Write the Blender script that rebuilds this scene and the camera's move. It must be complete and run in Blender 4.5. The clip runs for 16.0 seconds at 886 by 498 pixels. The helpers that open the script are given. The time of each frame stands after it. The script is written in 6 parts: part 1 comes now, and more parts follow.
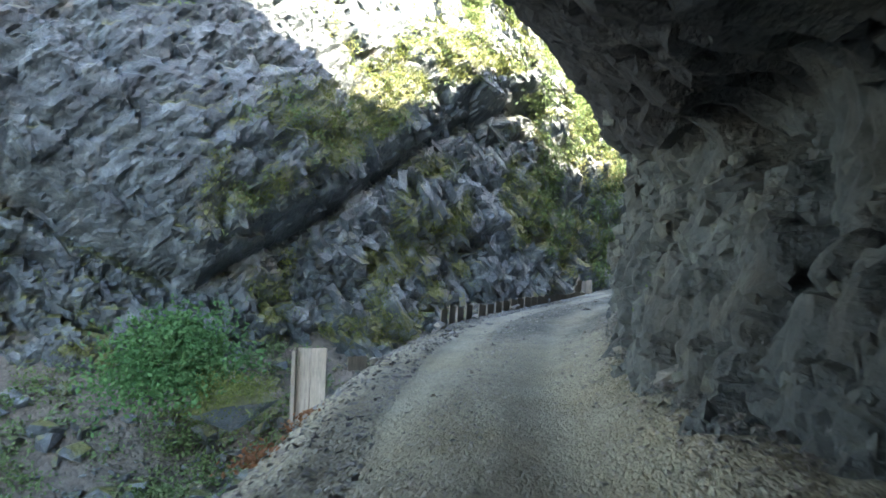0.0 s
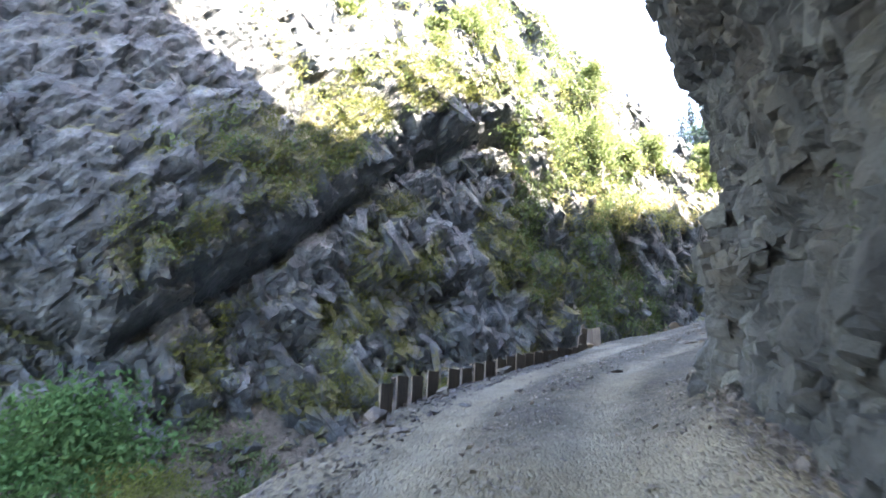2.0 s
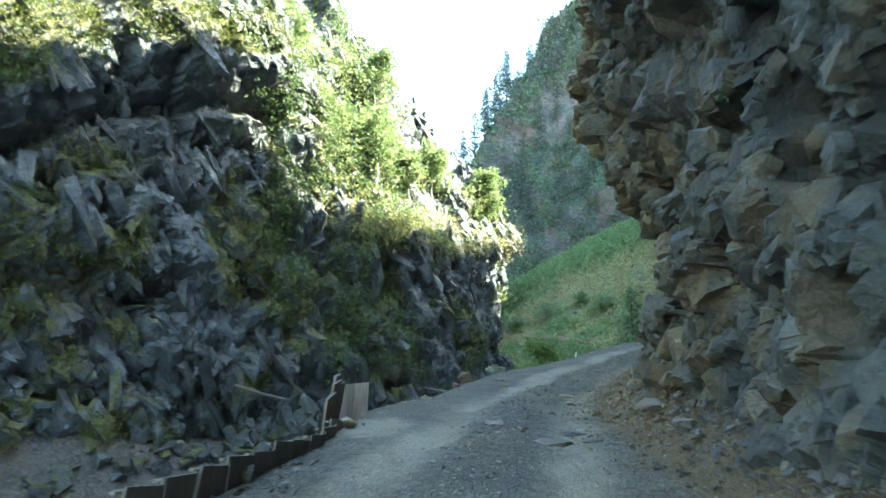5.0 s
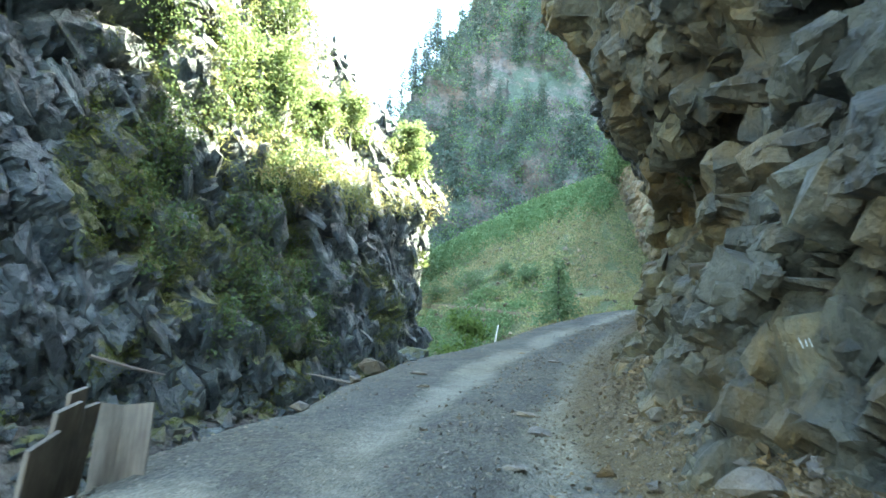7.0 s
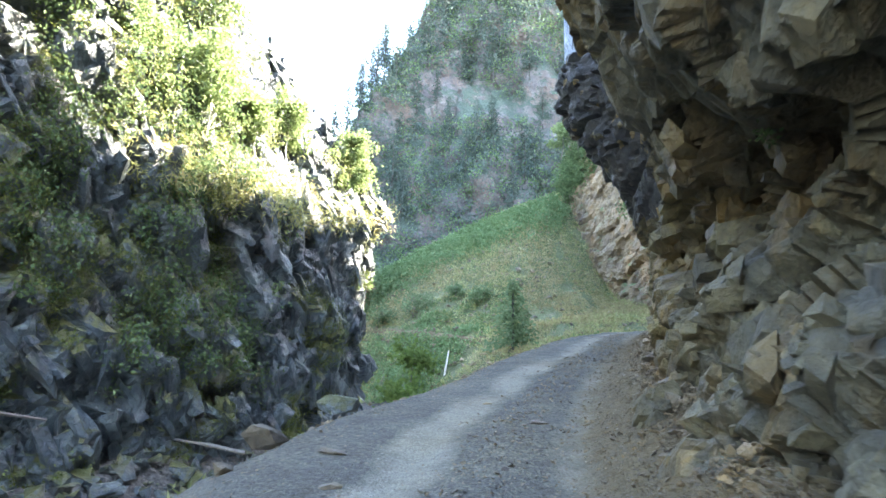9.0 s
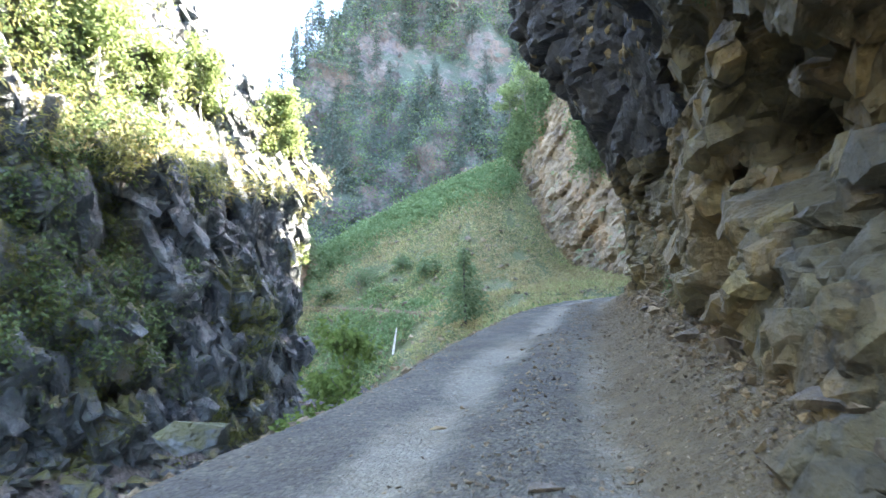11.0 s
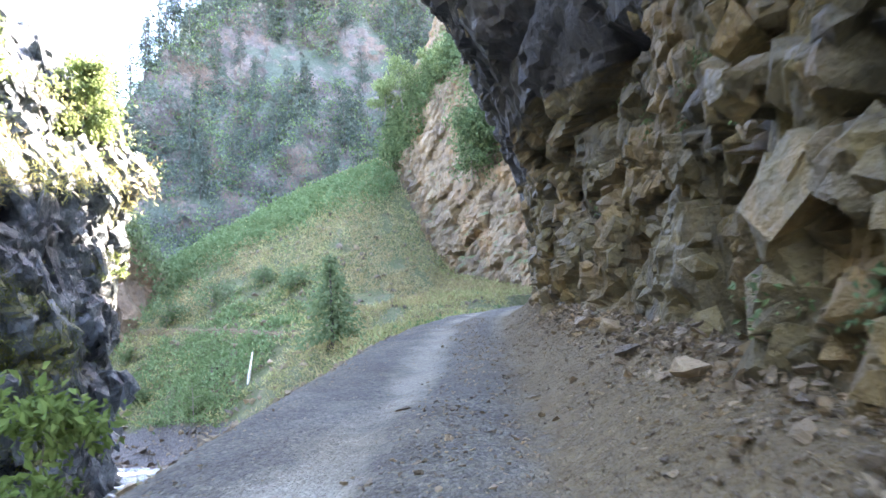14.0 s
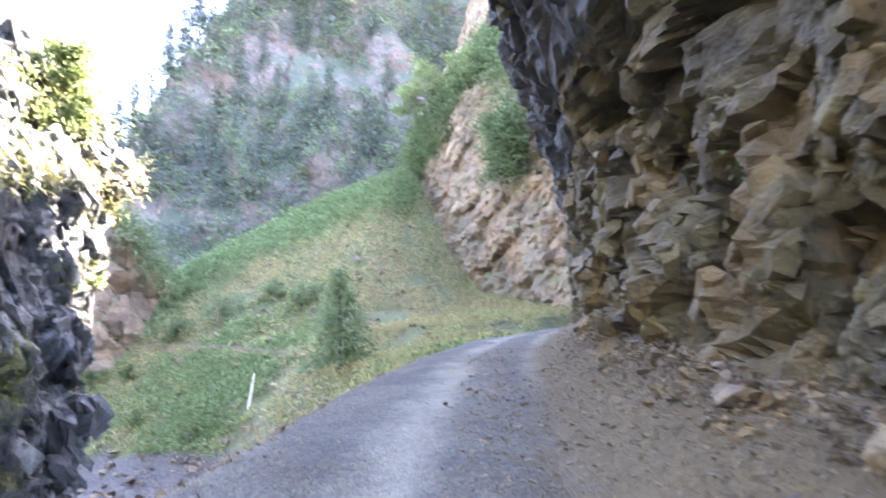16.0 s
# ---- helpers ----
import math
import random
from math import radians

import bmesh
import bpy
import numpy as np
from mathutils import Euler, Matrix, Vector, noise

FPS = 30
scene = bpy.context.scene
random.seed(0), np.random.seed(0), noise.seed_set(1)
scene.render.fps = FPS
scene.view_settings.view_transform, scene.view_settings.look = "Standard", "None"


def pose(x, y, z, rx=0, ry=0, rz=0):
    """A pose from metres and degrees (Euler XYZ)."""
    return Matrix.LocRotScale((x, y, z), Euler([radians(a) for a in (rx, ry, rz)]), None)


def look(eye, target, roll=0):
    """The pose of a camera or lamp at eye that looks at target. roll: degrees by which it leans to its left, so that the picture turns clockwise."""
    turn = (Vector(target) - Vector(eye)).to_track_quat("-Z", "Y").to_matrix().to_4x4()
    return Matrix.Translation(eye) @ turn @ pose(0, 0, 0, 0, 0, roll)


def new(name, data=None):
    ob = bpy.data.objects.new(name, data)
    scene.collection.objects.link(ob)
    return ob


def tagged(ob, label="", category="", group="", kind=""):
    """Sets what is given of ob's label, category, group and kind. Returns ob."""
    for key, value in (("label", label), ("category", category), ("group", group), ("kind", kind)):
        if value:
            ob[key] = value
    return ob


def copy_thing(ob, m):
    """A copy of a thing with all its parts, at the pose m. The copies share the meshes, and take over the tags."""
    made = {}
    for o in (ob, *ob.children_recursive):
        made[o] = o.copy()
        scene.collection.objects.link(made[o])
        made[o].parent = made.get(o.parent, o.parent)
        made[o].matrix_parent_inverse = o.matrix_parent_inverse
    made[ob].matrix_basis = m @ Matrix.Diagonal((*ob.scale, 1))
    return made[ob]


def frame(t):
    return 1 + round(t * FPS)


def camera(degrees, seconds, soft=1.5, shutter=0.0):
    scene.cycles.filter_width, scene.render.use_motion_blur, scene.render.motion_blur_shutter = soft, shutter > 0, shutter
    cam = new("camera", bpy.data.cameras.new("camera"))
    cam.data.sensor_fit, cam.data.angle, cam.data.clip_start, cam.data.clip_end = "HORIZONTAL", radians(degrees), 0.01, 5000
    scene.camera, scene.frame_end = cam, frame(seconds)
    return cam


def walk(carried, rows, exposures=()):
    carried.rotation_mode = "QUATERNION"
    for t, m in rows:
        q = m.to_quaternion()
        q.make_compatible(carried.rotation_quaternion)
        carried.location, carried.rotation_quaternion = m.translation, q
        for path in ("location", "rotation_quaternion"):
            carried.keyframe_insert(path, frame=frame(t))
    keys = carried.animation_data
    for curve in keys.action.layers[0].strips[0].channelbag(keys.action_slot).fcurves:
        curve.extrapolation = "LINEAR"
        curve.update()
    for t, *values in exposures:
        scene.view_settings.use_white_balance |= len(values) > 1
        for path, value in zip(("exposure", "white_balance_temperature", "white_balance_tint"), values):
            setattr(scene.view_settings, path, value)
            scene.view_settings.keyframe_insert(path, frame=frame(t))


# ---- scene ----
cam = camera(64.4, 16.0, shutter=0.4)
PATH = [
    (0, (0.701, -0.487, 1.067), (0.628, 1.727, 1.398), -0.1),
    (0.5, (0.764, 1.1, 1.234), (0.71, 3.306, 1.622), 0.1),
    (1, (0.86, 2.877, 1.35), (0.8, 5.061, 1.844), -0.6),
    (1.5, (0.903, 4.536, 1.499), (0.87, 6.728, 1.959), -1.3),
    (2, (0.977, 6.255, 1.711), (0.986, 8.439, 2.211), -2.2),
    (2.5, (1.06, 8.108, 1.979), (1.248, 10.26, 2.568), -2.8),
    (3, (1.248, 9.871, 2.257), (1.519, 12.013, 2.852), -2.5),
    (3.5, (1.455, 11.537, 2.524), (1.786, 13.67, 3.125), -0.7),
    (4, (1.82, 13.152, 2.775), (2.218, 15.282, 3.343), -0.8),
    (4.2, (1.984, 13.775, 2.88), (2.48, 15.884, 3.447), -0.6),
    (6.3, (4.184, 19.757, 3.799), (5.093, 21.757, 4.236), 3.2),
    (6.5, (4.422, 20.176, 3.881), (5.355, 22.172, 4.29), 3.0),
    (7, (5.012, 21.224, 4.067), (6.013, 23.174, 4.53), 2.5),
    (7.5, (5.665, 22.212, 4.217), (6.705, 24.142, 4.677), 3.2),
    (8, (6.303, 23.223, 4.387), (7.408, 25.119, 4.84), 2.1),
    (8.2, (6.476, 23.586, 4.493), (7.591, 25.445, 5.052), 2.0),
    (10.3, (8.963, 27.577, 5.154), (10.151, 29.413, 5.64), -0.3),
    (10.5, (9.26, 27.966, 5.228), (10.462, 29.792, 5.718), -0.6),
    (11, (10.074, 29.005, 5.429), (11.352, 30.785, 5.889), -1.5),
    (11.5, (10.932, 29.985, 5.613), (12.262, 31.726, 6.082), -0.9),
    (12, (11.889, 30.86, 5.811), (13.257, 32.562, 6.312), -2.2),
    (12.5, (12.79, 31.795, 6.047), (14.214, 33.45, 6.546), -3.5),
    (13, (13.798, 32.723, 6.242), (15.26, 34.329, 6.791), -4.7),
    (13.5, (14.696, 33.663, 6.506), (16.213, 35.204, 7.085), -3.3),
    (14, (15.661, 34.546, 6.692), (17.221, 36.081, 7.169), -4.5),
    (14.5, (16.615, 35.514, 6.94), (18.218, 37.003, 7.422), -1.4),
    (15, (17.624, 36.319, 7.138), (19.227, 37.816, 7.599), -3.1),
    (15.5, (18.543, 37.211, 7.366), (20.181, 38.671, 7.812), -3.4),
    (16, (19.531, 37.984, 7.567), (21.019, 39.568, 8.104), -3.0),
]
walk(cam, [(t, look(eye, target, roll)) for t, eye, target, roll in PATH],
     [(0, 4.25, 6950, 10), (0.5, 4.5, 7000, 14), (0.8, 4.52, 7050, 18), (1.5, 4.5, 7150, 23), (2.2, 4.22, 6950, 20), (3, 3.66, 6850, 5), (4.2, 3.62, 6550, -3), (6.3, 4.15, 6850, -6), (8.2, 4.42, 6750, 7), (10.3, 4.42, 6800, 16), (12.5, 4.58, 6700, 18), (14, 4.72, 6900, 24), (15, 4.8, 7000, 27), (16, 4.95, 6900, 33)])

# ---- light ----
SUN_FROM = Vector((0.92, -0.39, 1.02)).normalized()
world = bpy.data.worlds.new("sky")
scene.world = world
world.use_nodes = True
wn = world.node_tree.nodes
sky = wn.new("ShaderNodeTexSky")
sky.sky_type, sky.sun_disc = "NISHITA", False
sky.sun_elevation = math.asin(SUN_FROM.z)
sky.sun_rotation = math.atan2(SUN_FROM.x, SUN_FROM.y)
world.node_tree.links.new(sky.outputs[0], wn["Background"].inputs[0])
wn["Background"].inputs[1].default_value = 0.15
sun = new("sun", bpy.data.lights.new("sun", "SUN"))
sun.data.energy, sun.data.angle, sun.data.color = 5.0, radians(0.53), (1.0, 0.93, 0.80)
sun.matrix_world = look(SUN_FROM * 200, (0, 0, 0))

# ---- noise and mesh helpers ----


def hashed(i, j, k, seed=0):
    h = (i.astype(np.int64) * 374761393 + j.astype(np.int64) * 668265263 + k.astype(np.int64) * 2147483647 + seed * 974634777) & 0xFFFFFFFF
    h = ((h ^ (h >> 13)) * 1274126177) & 0xFFFFFFFF
    h = ((h ^ (h >> 16)) * 2246822519) & 0xFFFFFFFF
    return ((h ^ (h >> 15)) & 0xFFFFFF) / float(0xFFFFFF)


def vnoise(x, y, seed=0):
    """Smooth value noise of two coordinates, 0 to 1."""
    i, j = np.floor(x), np.floor(y)
    u, v = x - i, y - j
    u, v = u * u * (3 - 2 * u), v * v * (3 - 2 * v)
    o = np.zeros_like(i)
    a, b = hashed(i, j, o, seed), hashed(i + 1, j, o, seed)
    c, d = hashed(i, j + 1, o, seed), hashed(i + 1, j + 1, o, seed)
    return (a + (b - a) * u) * (1 - v) + (c + (d - c) * u) * v


def fbm(x, y, octaves=4, seed=0):
    t, a, n = 0, 0.5, 0
    for k in range(octaves):
        t, n = t + a * vnoise(x * 2 ** k, y * 2 ** k, seed + k * 7), n + a
        a *= 0.5
    return t / n


def blocks(u, v, size, step, tilt, crack=0.0, seed=0, skew=0.0, tall=1.0, under=0.0):
    """Relief of a fractured rock: every block of about that size has a level and a slanting face of its own."""
    x, y = u / size + skew * v / size, v / (size * tall)
    x = x + 0.25 * (fbm(u * 1.7 / size, v * 1.7 / size, 2, seed + 50) - 0.5)
    y = y + 0.25 * (fbm(u * 1.7 / size + 9, v * 1.7 / size, 2, seed + 60) - 0.5)
    i, j = np.floor(x), np.floor(y)
    best, second = np.full(x.shape, 9.0), np.full(x.shape, 9.0)
    relief = np.zeros(x.shape)
    o = np.zeros_like(i)
    for a in (-1, 0, 1):
        for b in (-1, 0, 1):
            ci, cj = i + a, j + b
            px, py = ci + 0.1 + 0.8 * hashed(ci, cj, o, seed), cj + 0.1 + 0.8 * hashed(ci, cj, o, seed + 1)
            dx, dy = x - px, y - py
            dist = np.hypot(dx, dy)
            near = dist < best
            second = np.where(near, best, np.minimum(second, dist))
            # an undercut below, and two gentler faces above that meet in a ridge
            lower = tilt * (0.9 + 1.6 * hashed(ci, cj, o, seed + 5))
            lean = 0.7 * (hashed(ci, cj, o, seed + 6) - 0.5)
            facet = 0.22 * lower + lower * (dy * tall + lean * dx)
            if under:
                # an almost level underside at the foot of the block
                facet = 0.05 + under * (0.6 + 0.8 * hashed(ci, cj, o, seed + 5)) * (dy * tall + lean * dx + 0.40 * tall)
            spin = 1.0 + 1.6 * hashed(ci, cj, o, seed + 3)
            for k in (-1, 1):
                slope = tilt * (0.1 + 0.75 * hashed(ci, cj, o, seed + 8 + k))
                facet = np.minimum(facet, 0.05 - slope * (k * dx * np.sin(spin) + dy * tall * np.cos(spin)))
            face = step * (hashed(ci, cj, o, seed + 2) - 0.5) + size * facet
            relief = np.where(near, face, relief)
            best = np.where(near, dist, best)
    if crack:
        relief = relief - crack * np.clip(1 - (second - best) / 0.12, 0, 1)
    return relief


def ramp(x, xs, ys):
    return np.interp(x, xs, ys)


def blur(a, times=1):
    for _ in range(times):
        a = np.pad(a, 1, mode="edge")
        a = (a[:-2] + 2 * a[1:-1] + a[2:]) / 4
        a = (a[:, :-2] + 2 * a[:, 1:-1] + a[:, 2:]) / 4
    return a


def smooth(x, a, b):
    t = np.clip((x - a) / (b - a), 0, 1)
    return t * t * (3 - 2 * t)


def sheet(name, p, material, flip=False, keep=None, flat=True):
    """A mesh from a grid of points of the shape (rows, columns, 3)."""
    n, m = p.shape[:2]
    idx = np.arange(n * m).reshape(n, m)
    quad = np.stack([idx[:-1, :-1], idx[1:, :-1], idx[1:, 1:], idx[:-1, 1:]], axis=-1)
    if keep is not None:
        quad = quad[keep]
    quad = quad.reshape(-1, 4)
    if flip:
        quad = quad[:, ::-1]
    return raw_mesh(name, p.reshape(-1, 3), quad, material, flat)


def raw_mesh(name, verts, faces, material, flat=True):
    me = bpy.data.meshes.new(name)
    faces = np.ascontiguousarray(faces, dtype=np.int32)
    k = faces.shape[1]
    me.vertices.add(len(verts))
    me.vertices.foreach_set("co", np.ascontiguousarray(verts, dtype=np.float32).ravel())
    me.loops.add(faces.size)
    me.loops.foreach_set("vertex_index", faces.ravel())
    me.polygons.add(len(faces))
    me.polygons.foreach_set("loop_start", np.arange(0, faces.size, k, dtype=np.int32))
    me.update(calc_edges=True)
    me.validate()
    me.materials.append(material)
    if flat:
        me.shade_flat()
    return me


def normals(p):
    a, b = np.gradient(p, axis=0), np.gradient(p, axis=1)
    n = np.cross(a, b)
    return n / np.maximum(np.linalg.norm(n, axis=-1, keepdims=True), 1e-9)


# ---- materials ----


def material(name, rough=0.9):
    m = bpy.data.materials.new(name)
    m.use_nodes = True
    m.node_tree.nodes["Principled BSDF"].inputs["Roughness"].default_value = rough
    return m


class Nodes:
    def __init__(self, m):
        self.t = m.node_tree
        self.out = self.t.nodes["Principled BSDF"]
        self.geo = self.t.nodes.new("ShaderNodeNewGeometry")

    def node(self, kind, **values):
        n = self.t.nodes.new(kind)
        for k, v in values.items():
            n.inputs[k.replace("_", " ")].default_value = v
        return n

    def link(self, a, b):
        self.t.links.new(a, b)

    def noise(self, scale, detail=4.0, rough=0.6, stretch=None, distortion=0.0):
        n = self.node("ShaderNodeTexNoise", Scale=scale, Detail=detail, Roughness=rough, Distortion=distortion)
        if stretch:
            mp = self.node("ShaderNodeMapping", Scale=stretch)
            self.link(self.geo.outputs["Position"], mp.inputs[0])
            self.link(mp.outputs[0], n.inputs["Vector"])
        else:
            self.link(self.geo.outputs["Position"], n.inputs["Vector"])
        return n.outputs[0]

    def voronoi(self, scale, feature="F1", output="Distance", stretch=None):
        n = self.node("ShaderNodeTexVoronoi", Scale=scale)
        n.feature = feature
        if stretch:
            mp = self.node("ShaderNodeMapping", Scale=stretch)
            self.link(self.geo.outputs["Position"], mp.inputs[0])
            self.link(mp.outputs[0], n.inputs["Vector"])
        else:
            self.link(self.geo.outputs["Position"], n.inputs["Vector"])
        return n.outputs[output]

    def ramp(self, value, *stops):
        n = self.t.nodes.new("ShaderNodeValToRGB")
        e = n.color_ramp.elements
        while len(e) < len(stops):
            e.new(0.5)
        for el, (pos, col) in zip(e, stops):
            el.position = pos
            el.color = (*col, 1) if isinstance(col, tuple) else (col, col, col, 1)
        self.link(value, n.inputs[0])
        return n.outputs[0]

    def mix(self, fac, a, b, blend="MIX"):
        n = self.t.nodes.new("ShaderNodeMix")
        n.data_type, n.blend_type = "RGBA", blend
        for sock, v in ((n.inputs[0], fac), (n.inputs[6], a), (n.inputs[7], b)):
            if isinstance(v, (int, float)):
                sock.default_value = v
            elif isinstance(v, tuple):
                sock.default_value = (*v, 1)
            else:
                self.link(v, sock)
        return n.outputs[2]

    def math(self, op, a, b=0.0):
        n = self.t.nodes.new("ShaderNodeMath")
        n.operation = op
        for sock, v in zip(n.inputs, (a, b)):
            if isinstance(v, (int, float)):
                sock.default_value = v
            else:
                self.link(v, sock)
        return n.outputs[0]

    def up(self):
        n = self.t.nodes.new("ShaderNodeSeparateXYZ")
        self.link(self.geo.outputs["Normal"], n.inputs[0])
        return n.outputs[2]

    def height(self):
        n = self.t.nodes.new("ShaderNodeSeparateXYZ")
        self.link(self.geo.outputs["Position"], n.inputs[0])
        return n.outputs

    def bump(self, *parts, strength=0.6, distance=0.03):
        total = None
        for v, w in parts:
            s = self.math("MULTIPLY", v, w)
            total = s if total is None else self.math("ADD", total, s)
        n = self.node("ShaderNodeBump", Strength=strength, Distance=distance)
        self.link(total, n.inputs["Height"])
        self.link(n.outputs[0], self.out.inputs["Normal"])

    def colour(self, c):
        self.link(c, self.out.inputs["Base Color"])


def rock_material(name, dark, mid, light, stain, stain_at=0.6, moss=None, moss_at=0.62, scale=1.0, random=False, warm=None, gloss=0.8, vary=0.25):
    """warm: tints of a second rock that takes over up the road."""
    m = material(name, gloss)
    n = Nodes(m)
    fine = n.noise(9 * scale, 6, 0.7)
    grain = n.noise(60 * scale, 3, 0.6)
    broad = n.noise(1.3 * scale, 5, 0.65, distortion=0.6)
    base = n.ramp(broad, (0.3, dark), (0.5, mid), (0.72, light))
    st = n.ramp(n.noise(0.9 * scale, 5, 0.7, (1, 1, 0.5)), (stain_at, 0.0), (stain_at + 0.12, 0.85))
    if warm:
        far_on = n.ramp(n.math("ADD", n.math("MULTIPLY", n.height()[1], 0.02), n.math("MULTIPLY", n.noise(0.5, 4, 0.7), 0.3)), (0.58, 0.0), (0.82, 1.0))
        base = n.mix(far_on, base, n.ramp(broad, (0.3, warm[0]), (0.5, warm[1]), (0.72, warm[2])))
        part_on = n.ramp(n.math("ADD", n.math("MULTIPLY", n.height()[1], 0.02), n.math("MULTIPLY", n.noise(0.8, 4, 0.7), 0.3)), (0.42, 0.0), (0.60, 1.0))
        st = n.math("MULTIPLY", st, n.math("ADD", n.math("ADD", n.math("MULTIPLY", far_on, 0.5), n.math("MULTIPLY", part_on, 0.35)), 0.12))
    base = n.mix(n.ramp(fine, (0.35, 0.6), (0.7, 0.0)), base, n.mix(0.65, base, dark))
    base = n.mix(st, base, stain)
    pale = n.ramp(n.noise(2.4 * scale, 6, 0.75), (0.62, 0.0), (0.75, 0.5))
    base = n.mix(pale, base, light)
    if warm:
        # dark grey roof rock, darkened further to stand for the roof's shade
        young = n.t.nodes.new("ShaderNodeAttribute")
        young.attribute_name = "roof_rock_shade"
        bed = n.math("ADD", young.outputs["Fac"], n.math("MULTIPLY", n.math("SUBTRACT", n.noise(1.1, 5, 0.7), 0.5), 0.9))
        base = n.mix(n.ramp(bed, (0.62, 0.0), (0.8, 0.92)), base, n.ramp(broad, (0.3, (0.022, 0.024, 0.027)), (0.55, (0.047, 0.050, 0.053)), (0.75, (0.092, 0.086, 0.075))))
    tone = n.ramp(n.geo.outputs["Random Per Island"], (0.0, (1 - vary, 1 - vary, 1.04 - vary)), (1.0, (1 + vary, 1 + 0.85 * vary, 1 + 0.6 * vary)))
    base = n.mix(1.0, base, tone, "MULTIPLY")
    if random:
        info = n.t.nodes.new("ShaderNodeObjectInfo")
        base = n.mix(1.0, base, n.ramp(info.outputs["Random"], (0.0, (0.7, 0.7, 0.73)), (1.0, (1.2, 1.15, 1.05))), "MULTIPLY")
    if moss:
        lift = n.math("ADD", n.math("MULTIPLY", n.up(), 0.20), n.math("ADD", n.math("MULTIPLY", n.noise(0.5 * scale, 6, 0.7), 0.72), n.math("MULTIPLY", n.noise(11 * scale, 5, 0.75), 0.30)))
        mark = n.t.nodes.new("ShaderNodeAttribute")
        mark.attribute_name = "moss"
        lift = n.math("ADD", lift, n.math("MULTIPLY", mark.outputs["Fac"], 0.2))
        mk = n.ramp(lift, (moss_at, 0.0), (moss_at + 0.08, 1.0))
        green = n.mix(n.noise(3.0, 4, 0.7), moss[0], moss[1])
        base = n.mix(mk, base, green)
    n.colour(n.mix(n.ramp(grain, (0.3, 0.35), (0.7, 0.0)), base, n.mix(0.5, base, (0.02, 0.02, 0.02))))
    wet = n.noise(0.7 * scale, 4, 0.7)
    n.link(n.ramp(wet, (0.4, gloss), (0.65, gloss * 0.6)), n.out.inputs["Roughness"])
    fibre = n.noise(6 * scale, 5, 0.7, (1.3, 1.3, 0.35), 0.4)
    n.bump((n.noise(5 * scale, 6, 0.7), 1.0), (fibre, 0.8), (n.voronoi(7 * scale), 0.5), (n.voronoi(19 * scale), 0.22), (fine, 0.6), (grain, 0.15), strength=0.9, distance=0.075 / scale)
    return m


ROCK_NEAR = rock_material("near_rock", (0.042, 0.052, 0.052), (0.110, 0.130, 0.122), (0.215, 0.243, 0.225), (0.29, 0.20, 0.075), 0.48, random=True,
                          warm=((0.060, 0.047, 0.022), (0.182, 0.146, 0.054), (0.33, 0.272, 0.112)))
ROCK_FAR = rock_material("cliff_rock", (0.018, 0.025, 0.029), (0.066, 0.085, 0.093), (0.25, 0.29, 0.305), (0.15, 0.13, 0.10), 0.58,
                         moss=((0.03, 0.042, 0.010), (0.13, 0.125, 0.03)), moss_at=0.635, scale=0.45, gloss=0.42)
ROCK_FACE = rock_material("ochre_rock", (0.085, 0.062, 0.042), (0.21, 0.155, 0.09), (0.33, 0.256, 0.158), (0.26, 0.16, 0.075), 0.52,
                          moss=((0.05, 0.08, 0.02), (0.10, 0.14, 0.04)), moss_at=0.63, scale=0.35, vary=0.14)
# pinkish crag rock; its moss tint is paled and blued for distance haze
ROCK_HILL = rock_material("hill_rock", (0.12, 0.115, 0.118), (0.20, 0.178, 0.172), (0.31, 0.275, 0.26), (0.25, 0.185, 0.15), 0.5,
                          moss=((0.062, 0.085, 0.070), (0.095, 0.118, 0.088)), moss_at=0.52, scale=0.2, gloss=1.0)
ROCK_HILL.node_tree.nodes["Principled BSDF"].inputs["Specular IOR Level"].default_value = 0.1


